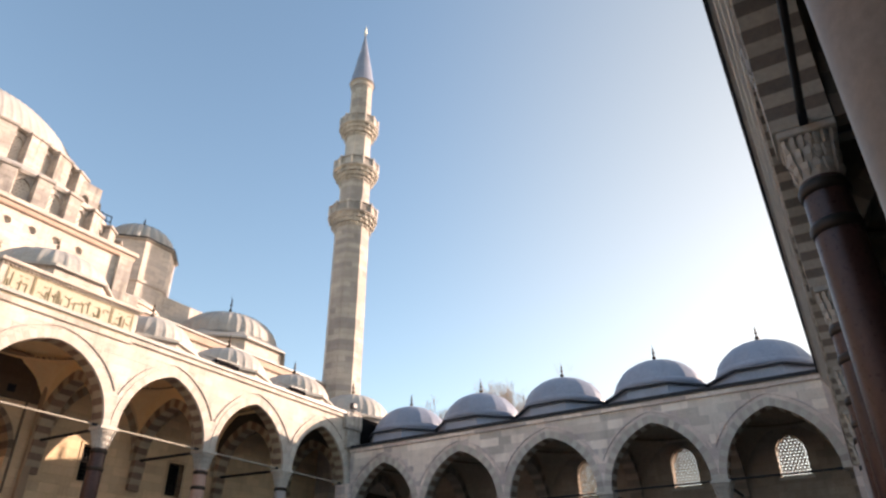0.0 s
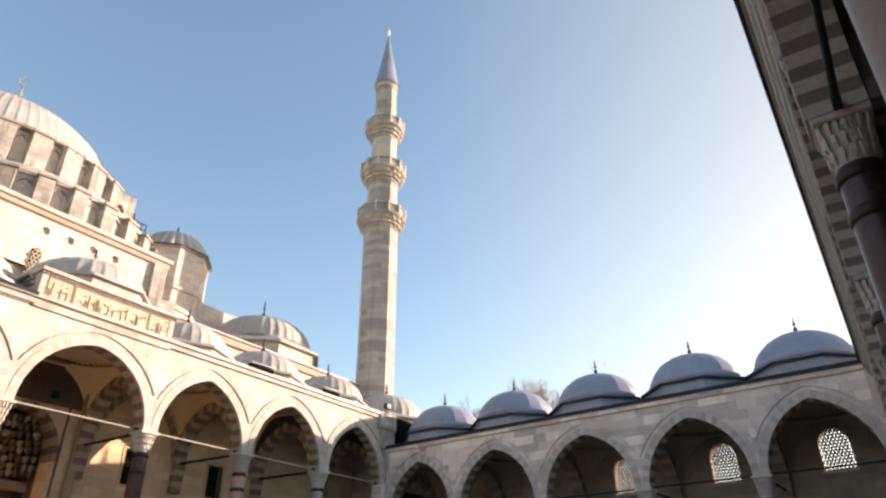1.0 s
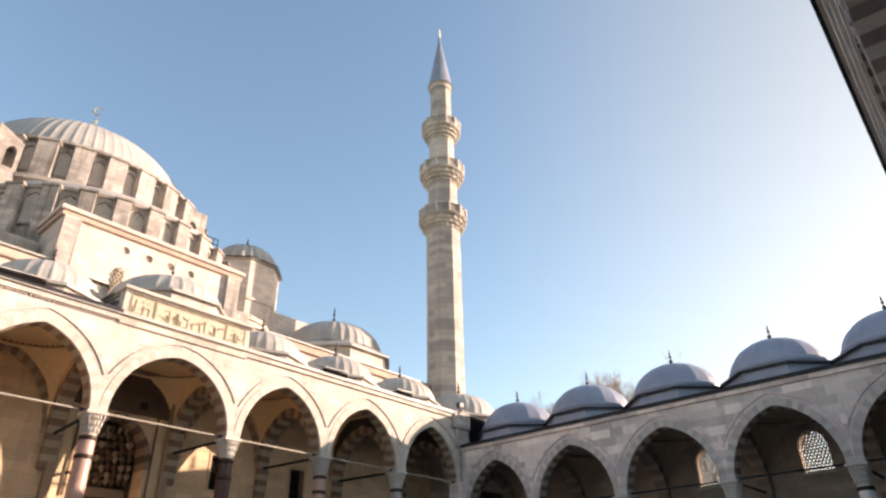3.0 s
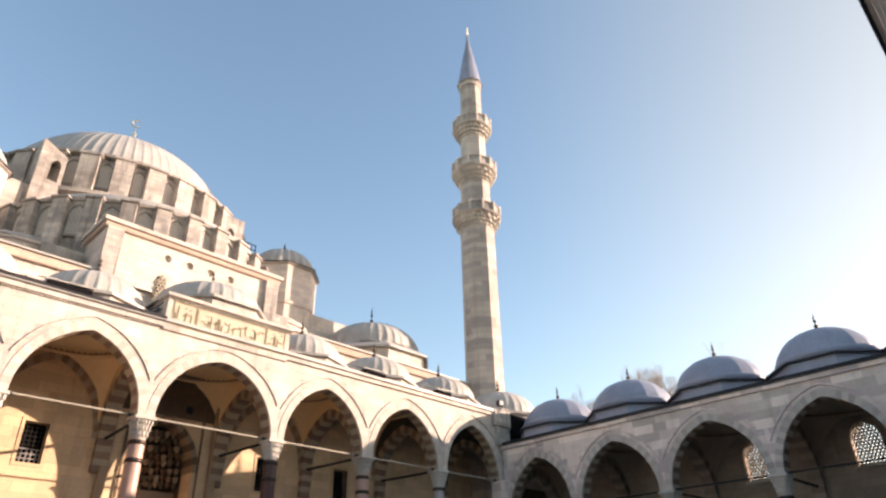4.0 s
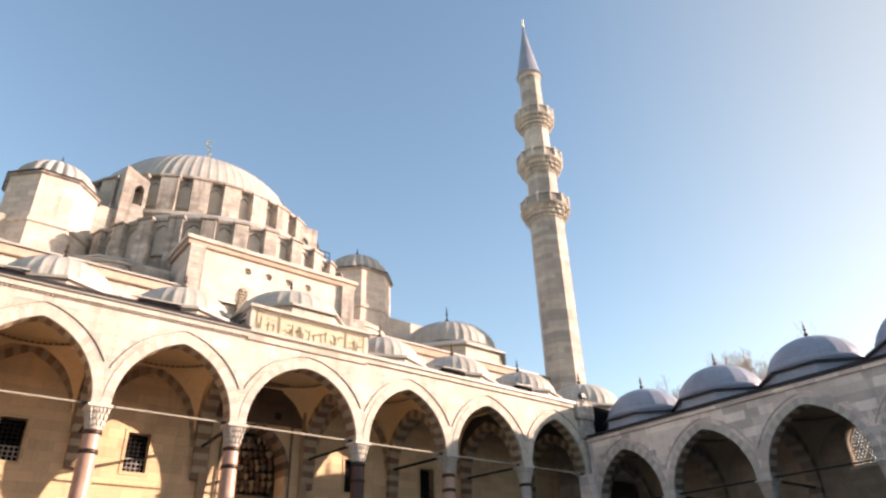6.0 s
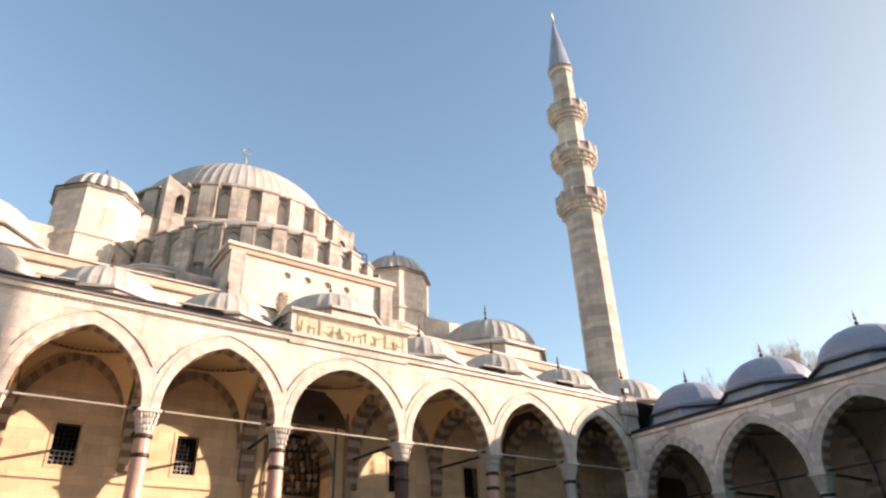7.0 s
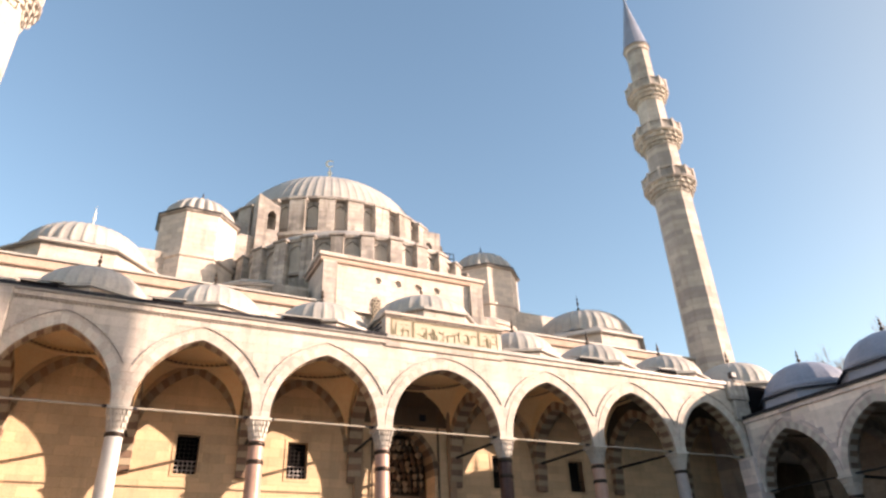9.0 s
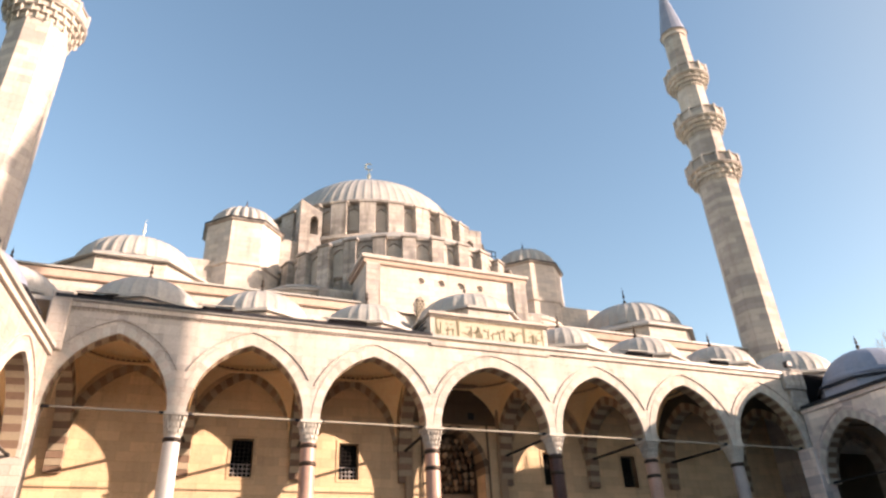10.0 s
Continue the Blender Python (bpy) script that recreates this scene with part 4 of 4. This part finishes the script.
def ring_bay(k, n, cy, r, z0, z1, wide, deep, window, group_names, start=180.0, sweep=180.0):
    """One buttress of a round tier, and the arched panel that follows it."""
    ang = start + sweep * k / n
    a = radians(ang)
    m = at(AX + r * math.cos(a), cy + r * math.sin(a), 0, ang + 90)
    b = part(group_names[0], box(-wide / 2, wide / 2, -deep, 0.2, z0, z1, None, 0.03), DRUM, mosque)
    b.matrix_basis = m
    c = part(group_names[1], box(-wide / 2 - 0.12, wide / 2 + 0.12, -deep - 0.12, 0.2, z1, z1 + 0.22, None, 0.04), DRUM, mosque)
    c.matrix_basis = m
    if k < n:
        a2 = radians(ang + sweep / n / 2)
        m2 = at(AX + (r + 0.01) * math.cos(a2), cy + (r + 0.01) * math.sin(a2), 0, math.degrees(a2) + 90)
        hw, sill, foot, rise = window
        bm = pierced(-hw - 0.16, hw + 0.16, sill - 0.15, foot + rise + 0.3, [[(x, sill, foot + z) for x, z in arch_curve(hw, rise, 6)]], -0.22, 0.0)
        f = part(group_names[2], bm, DRUM, mosque)
        f.matrix_basis = m2
        gme = part(group_names[3], GR[window], None, mosque)
        gme.matrix_basis = m2


W1, W2 = (0.56, 24.9, 26.45, 0.78), (0.5, 32.5, 34.1, 0.7)
GR = {}
for w in (W1, W2):
    bm = grille_mesh(w[0], w[1], w[2], w[3], -0.1, 0.15)
    box(-w[0], w[0], -0.012, -0.008, w[1], w[2] + w[3] * 0.55, bm)
    GR[w] = mesh_from(bm, "window_screen", SCREEN)
for k in range(17):
    ring_bay(k, 16, TY, TR, 20.4, 27.45, 1.0, 0.75, W1, ("tier_buttress", "buttress_cap", "window_frame", "window_screen"), 174.0, 192.0)
part("tier_cornice", lathe([(TR, 27.45), (TR + 0.35, 27.5), (TR + 0.42, 27.72), (TR, 27.85)], 72, 180, AX, TY, a0=0, a1=180), DRUM, mosque)

# main drum and dome
DY, DR = 61.0, 11.5
part("main_drum", lathe([(DR, 20.2), (DR, 35.5)], 96, 0, AX, DY), DRUM, mosque)
for k in range(30):
    ring_bay(k, 30, DY, DR, 31.6, 35.1, 1.45, 0.85, W2, ("drum_buttress", "buttress_cap", "window_frame", "window_screen"), 1.8, 360.0)
part("drum_cornice", lathe([(DR, 35.3), (DR + 0.5, 35.4), (DR + 0.55, 35.6), (DR, 35.75)], 96, 0, AX, DY), DRUM, mosque)
part("drum_ledge", lathe([(DR, 31.2), (DR + 1.3, 31.2), (DR + 1.3, 31.55), (DR, 31.75)], 96, 0, AX, DY), ASHLAR, mosque)
SR = 11.15
prof = [(math.sqrt(max(0, SR * SR - (z - 32.6) ** 2)), z) for z in [35.4 + (43.72 - 35.4) * math.sin(radians(90 * q / 16)) for q in range(16)]] + [(0, 43.75)]
part("great_dome", lathe(prof, 80 * 6, 0, AX, DY, mod=lambda k, r, z: r * (1.009 if k % 6 == 0 else 1.0)), LEAD, mosque, "great ribbed lead dome", True)
part("great_finial", lathe(finial_profile(43.7, 4.1, 3.4), 16, 0, AX, DY), GILT, mosque, "gilded stem of the great finial", True)
bm = bmesh.new()
rings = []
for q in range(25):
    a = radians(120 + 300 * q / 24)
    th = 0.02 + 0.1 * math.sin(math.pi * q / 24)
    c = Vector((0.42 * math.sin(a), 0, 0.42 * math.cos(a) * -1))
    o = c.normalized()
    rings.append([bm.verts.new(c + o * th * math.cos(e * math.pi / 3) + Vector((0, th * math.sin(e * math.pi / 3), 0))) for e in range(6)])
for p, q in zip(rings, rings[1:]):
    for e in range(6):
        bm.faces.new((p[e], p[(e + 1) % 6], q[(e + 1) % 6], q[e]))
bm_obj = part("crescent", bm, GILT, mosque, "gilded crescent", True)
bm_obj.matrix_basis = at(AX, DY, 48.0, -20)

# big buttress slabs beside the drum, each with an arched passage
for s, shift in ((-1, 0.35), (1, -0.45)):
    bm = bmesh.new()
    pierced(6.85, 8.75, 27.0, 34.1, [arch_opening(7.5, 0.36, 33.1, 0.5, 31.7)], -0.6, 0.6, bm)
    box(6.86, 8.745, 0.601, 6.5, 27.0, 34.099, bm)
    # the sloping top, high on the outer side
    vs = [bm.verts.new(p) for p in ((6.85, -0.6, 34.1), (8.75, -0.6, 34.1), (8.75, 6.5, 34.1), (6.85, 6.5, 34.1), (8.75, -0.6, 35.15 - 0.35 * (s > 0)), (8.75, 6.5, 35.15 - 0.35 * (s > 0)), (6.85, -0.6, 34.11 + 0.69 * (s > 0)), (6.85, 6.5, 34.11 + 0.69 * (s > 0)))]
    for q in ((0, 1, 4, 6), (3, 7, 5, 2), (1, 2, 5, 4), (6, 4, 5, 7), (0, 6, 7, 3)):
        bm.faces.new([vs[i] for i in q])
    bmesh.ops.scale(bm, vec=(s, 1, 1), verts=bm.verts)
    bmesh.ops.recalc_face_normals(bm, faces=bm.faces)
    b = part("great_buttress", bm, DRUM, mosque)
    b.matrix_basis = at(AX + s * shift, 51.1, 0)
    # The passage is blocked; a dark plate imitates its unlit depth.
    part("passage_back", box(min(s * 7.0, s * 8.0), max(s * 7.0, s * 8.0), 0.585, 0.6, 31.6, 33.7), LEAD_DARK, mosque, "dark plate standing in for the unlit passage").matrix_basis = at(AX + s * shift, 51.1, 0)
    part("stepped_pier", box(AX + s * 10.3 - 1.6, AX + s * 10.3 + 1.6, 50.9, 58, 20.3, 31.0, None, 0.05), DRUM, mosque)
    part("stepped_pier", box(AX + s * 10.0 - 1.4, AX + s * 10.0 + 1.4, 53, 60, 31.0, 33.4, None, 0.05), LEAD, mosque)
    # small half domes in the angle beside the middle block
    part("exedra_drum", lathe([(3.3, 20.2), (3.3, 22.5), (3.45, 22.55), (3.45, 22.75), (3.2, 22.8)], 48, 0, AX + s * 9.2, 46.2), ASHLAR, mosque)
    part("exedra_dome", lathe([(3.4, 22.8)] + dome_profile(3.25, 22.85, 0.8, 8), 72, 0, AX + s * 9.2, 46.2, mod=ribbed), LEAD, mosque, "", True)
    for k in range(5):
        a = 200 + 35 * k
        # A dark disc on the closed drum imitates an unlit hole.
        p = part("round_opening", lathe([(0, 0.0), (0.26, 0.0), (0.34, 0.05), (0.36, -0.04)], 16), LEAD_DARK, mosque)
        p.matrix_basis = place(Matrix.Translation((AX + s * 9.2 + 3.33 * math.cos(radians(a)), 46.2 + 3.33 * math.sin(radians(a)), 21.9)) @ Matrix.Rotation(radians(a + 90), 4, 'Z') @ Matrix.Rotation(math.pi / 2, 4, 'X'))
    part("angle_step", box(AX + s * 7.6 - 1.2, AX + s * 7.6 + 1.2, 42.2, 47, 20.3, 22.6, None, 0.04), DRUM, mosque)
    # octagonal weight turrets
    tx, ty, tr, th = (AX + 13.65, 52.0, 3.2, 2.65) if s > 0 else (AX - 13.6, 51.2, 2.95, 2.4)
    up = 0.6 if s > 0 else 0.0
    k8 = 1 / math.cos(math.pi / 8)
    tur = part("turret", lathe([(tr * k8, 20.2), (tr * k8, up + 26.6), (tr * k8 * 1.05, up + 26.7), (tr * k8 * 1.05, up + 26.95), (tr * k8 * 0.99, up + 27.05), (tr * k8 * 0.99, up + 30.6)], 8, 22.5, tx, ty), ASHLAR, mosque, "octagonal limestone weight turret")
    part("turret_cornice", lathe([(tr * k8 * 0.98, up + 30.6), (tr * k8 * 1.05, up + 30.68), (tr * k8 * 1.07, up + 30.86), (tr * 0.8, up + 30.98)], 8, 22.5, tx, ty), DRUM, tur)
    part("turret_lip", lathe([(tr * k8 * 1.06, up + 30.78), (tr * k8 * 1.085, up + 30.78), (tr * k8 * 1.085, up + 30.88), (tr * k8 * 1.06, up + 30.88)], 8, 22.5, tx, ty), LEAD_DARK, tur, "dark lead lip")
    part("turret_dome", lathe([(tr * 0.99, up + 30.8)] + dome_profile(tr * 0.985, up + 30.85, th, 12), 144, 0, tx, ty, mod=lambda k, r, z: r * (0.92 + 0.1 * abs(math.sin(math.pi * k / 6)))), LEAD, tur, "deeply fluted lead dome", True)
    part("turret_finial", lathe(finial_profile(up + 30.75 + th, 1.35, 1.0), 12, 0, tx, ty), BRONZE, tur, "", True)
    # link walls behind the side domes
    part("link_wall", box(AX + s * 17.6 - 2.2, AX + s * 17.6 + 2.2, 49.2, 60, 20.3, 27.2, None, 0.04), ASHLAR, mosque)
    part("low_roof", box(AX + s * 17 - 7.5, AX + s * 17 + 7.5, 42.6, 52, 20.3, 21.5, None, 0.04), ASHLAR, mosque)
for s in (-1, 1):
    small_dome("side_dome", AX + s * 20.85, 46.8, 20.3, 22.85, 4.45 if s > 0 else 4.0, 3.0 if s > 0 else 2.7, "broad lead dome on an octagonal limestone base", "side domes", drum_r=5.0, drum_mat=ASHLAR, lift=0.75 if s > 0 else 0.85, crest=2.3, crest_mat=BRONZE if s > 0 else GILT, seams=36)


# iron railing on the step beside the drum
rail = thing("roof_railing", "dark iron railing on the stepped roof beside the drum", "railing", m=at(26.0, 53.3, 33.4))
for k in range(6):
    part("post", rod((0.48 * k, 0, 0), (0.48 * k, 0, 1.15), 0.045, 6), TIE, rail)
for z in (0.55, 1.12):
    part("rail", rod((-0.05, 0, z), (2.45, 0, z), 0.045, 6), TIE, rail)


# ---- minarets ----
def minaret(x, y, z0, stages, cone, tip, label, turn=27.0):
    """A many-sided shaft with balconies on stalactite brackets, a lead cone and finial. stages: (radius, balcony height, balcony radius)."""
    mi = thing("minaret", label, "minaret", "minarets", m=at(x, y, 0))
    n = 8
    low = z0
    for k, (r, zb, rb) in enumerate(stages):
        top = zb + 0.6 if zb else cone
        part("shaft", lathe([(r * 1.02, low), (r, top)], n, turn), SHAFTSTONE, mi)
        if not zb:
            break
        # brackets: rows of cells stepping outwards
        nxt = stages[k + 1][0]
        for row in range(3):
            rr = r + (rb - r) * (0.3 + 0.3 * row)
            z = zb - 1.25 + 0.4 * row
            part("bracket_ring", lathe([(r * 0.96, z - 0.12), (rr - 0.2, z + 0.0), (rr - 0.2, z + 0.27), (rr + 0.03, z + 0.3), (rr + 0.03, z + 0.39), (r * 0.96, z + 0.39)], 48, 0), BRACKET, mi)
            cw = 0.3 * rr / n
            cell = mesh_from(lathe([(0.02, z - 0.26), (cw * 0.6, z - 0.1), (cw, z + 0.06), (cw, z + 0.3)], 6, 0, rr - 0.1, 0), "bracket_cell", BRACKET)
            for c in range(20):
                part("bracket_cell", cell, None, mi).rotation_euler.z = 2 * math.pi * (c + 0.5 * (row % 2)) / 20
        part("balcony_floor", lathe([(r * 0.9, zb - 0.1), (rb * 0.99, zb - 0.1), (rb * 1.03, zb - 0.02), (rb * 1.03, zb + 0.1), (nxt * 0.9, zb + 0.12)], 24, 7.5), SHAFTSTONE, mi)
        part("parapet", lathe([(rb * 0.98, zb + 0.1), (rb * 0.98, zb + 1.0), (rb * 1.02, zb + 1.02), (rb * 1.02, zb + 1.15), (rb * 0.92, zb + 1.15), (rb * 0.92, zb + 0.1)], 12, turn), DRUM, mi, "weathered grey parapet")
        for c in range(12):
            a = radians(turn + 30 * c)
            part("parapet_post", box(rb * math.cos(a) - 0.09, rb * math.cos(a) + 0.09, rb * math.sin(a) - 0.09, rb * math.sin(a) + 0.09, zb + 0.1, zb + 1.25), SHAFTSTONE, mi)
        low = zb + 0.1
    r = stages[-1][0]
    part("neck_ring", lathe([(r, cone - 0.75), (r * 1.06, cone - 0.7), (r * 1.06, cone - 0.5), (r, cone - 0.45), (r * 1.0, cone - 0.2), (r * 1.12, cone - 0.05), (r * 1.14, cone)], 24), SHAFTSTONE, mi)
    part("cone", lathe([(r * 0.9, cone - 0.02), (r * 1.2, cone), (r * 1.1, cone + 0.35)] + [(r * 1.1 * (1 - q / 6), cone + 0.35 + (tip - cone - 1.6) * q / 6) for q in range(1, 6)] + [(0.03, tip - 1.2)], 48, mod=ribbed), LEAD_BLUE, mi, "pointed grey lead cone", False)
    part("finial", lathe(finial_profile(tip - 1.3, 1.6, 1.2), 12), GILT, mi, "", True)
    return mi


TALL = [(1.8, 38.6, 2.5), (1.6, 44.45, 2.4), (1.4, 50.5, 2.15), (1.22, 0, 0)]
for x in (45.9, -11.75):
    minaret(x, 39.6, 0, TALL, 57.45, 67.2, "tall pale limestone minaret with three stalactite balconies and lead cone")
minaret(51.7, -4.9, 0, [(1.8, 34, 2.4), (1.5, 40.5, 2.1), (1.3, 0, 0)], 45, 52, "shorter pale limestone minaret with two balconies")


# ---- bare trees beyond the side portico ----
def bare_tree(x, y, height, seed, label):
    """A leafless tree: a tapered trunk with limbs that fork down to fine twigs."""
    r = random.Random(seed)
    tree = thing("tree", label, "tree", "bare trees", m=at(x, y, -1))
    trunk, crown = bmesh.new(), bmesh.new()

    def limb(p, d, length, rad, depth):
        q = p + d * length
        bm = trunk if depth < 2 else crown
        sides = 7 if depth < 2 else 3
        za = d.to_track_quat('Z', 'Y').to_matrix()
        rings = []
        for c, ra in ((p, rad), (q, rad * 0.68)):
            rings.append([bm.verts.new(c + za @ Vector((ra * math.cos(2 * math.pi * k / sides), ra * math.sin(2 * math.pi * k / sides), 0))) for k in range(sides)])
        for k in range(sides):
            j = (k + 1) % sides
            bm.faces.new((rings[0][k], rings[0][j], rings[1][j], rings[1][k]))
        if depth >= 9:
            return
        for _ in range(2 if depth == 0 or r.random() < 0.45 else 3):
            nd = (d + Vector((r.uniform(-1, 1), r.uniform(-1, 1), r.uniform(-0.3, 0.7))) * 0.55).normalized()
            limb(q, nd, length * r.uniform(0.66, 0.86), max(rad * 0.6, 0.015), depth + 1)
    limb(Vector((0, 0, 0)), Vector((0, 0, 1)), height * 0.23, height * 0.0135, 0)
    bmesh.ops.scale(crown, vec=(0.62, 0.62, 1), verts=crown.verts)
    bmesh.ops.scale(trunk, vec=(0.62, 0.62, 1), verts=trunk.verts)
    part("trunk", trunk, BARK, tree)
    part("crown", crown, BARK, tree, "crown of bare twigs")


bare_tree(64.0, 36.8, 27.6, 3, "bare winter tree with fine twigs")
bare_tree(70.3, 32.2, 30, 8, "tall bare winter tree with fine twigs")
bare_tree(72, 23.5, 24.5, 5, "bare winter tree with fine twigs")
bare_tree(67.5, 35.0, 28.0, 11, "bare winter tree with fine twigs")
bare_tree(73.5, 29.0, 29.5, 14, "tall bare winter tree with fine twigs")


# ---- the dressed blocks of the two arcade walls ----
def wall_blocks(wall, posts, foot, rise, roof, ring, material, course, lengths, seed):
    """Courses of single stones, 6 mm proud of the wall, left out where the arch rings stand."""
    r = random.Random(seed)
    z = foot + 0.35
    while z < roof - 0.55:
        top = min(z + course, roof - 0.5)
        free = [(posts[0] + 0.3, posts[-1] - 0.3)]
        for a, b in zip(posts, posts[1:]):
            w = (b - a) / 2 - 0.42 + ring + 0.34
            h = rise + ring + 0.34
            reach = [abs(x) for x, zz in arch_curve(w, h, 24) if foot + zz >= z]
            if reach:
                c, e = (a + b) / 2, max(reach)
                free = [q for x0, x1 in free for q in ((x0, min(x1, c - e)), (max(x0, c + e), x1)) if q[1] - q[0] > 0.25]
        for x0, x1 in free:
            x = x0
            while x < x1 - 0.05:
                e = min(x1, x + r.uniform(*lengths))
                if x1 - e < 0.3:
                    e = x1
                bm = box(x + 0.006, e - 0.006, -0.006, 0.02, z + 0.006, top - 0.006)
                part("stone_block", bm, material, wall)
                x = e
        z = top


wall_blocks(bpy.data.objects["wall_east"], SIDE_R, S_FOOT, S_RISE, S_ROOF, 0.42, MARBLE_BLOCK, 0.55, (0.9, 1.8), 21)
wall_blocks(bpy.data.objects["wall_north"], FRONT_POSTS, F_FOOT, F_RISE, F_ROOF, 0.42, ASHLAR_BLOCK, 0.5, (0.8, 1.6), 22)
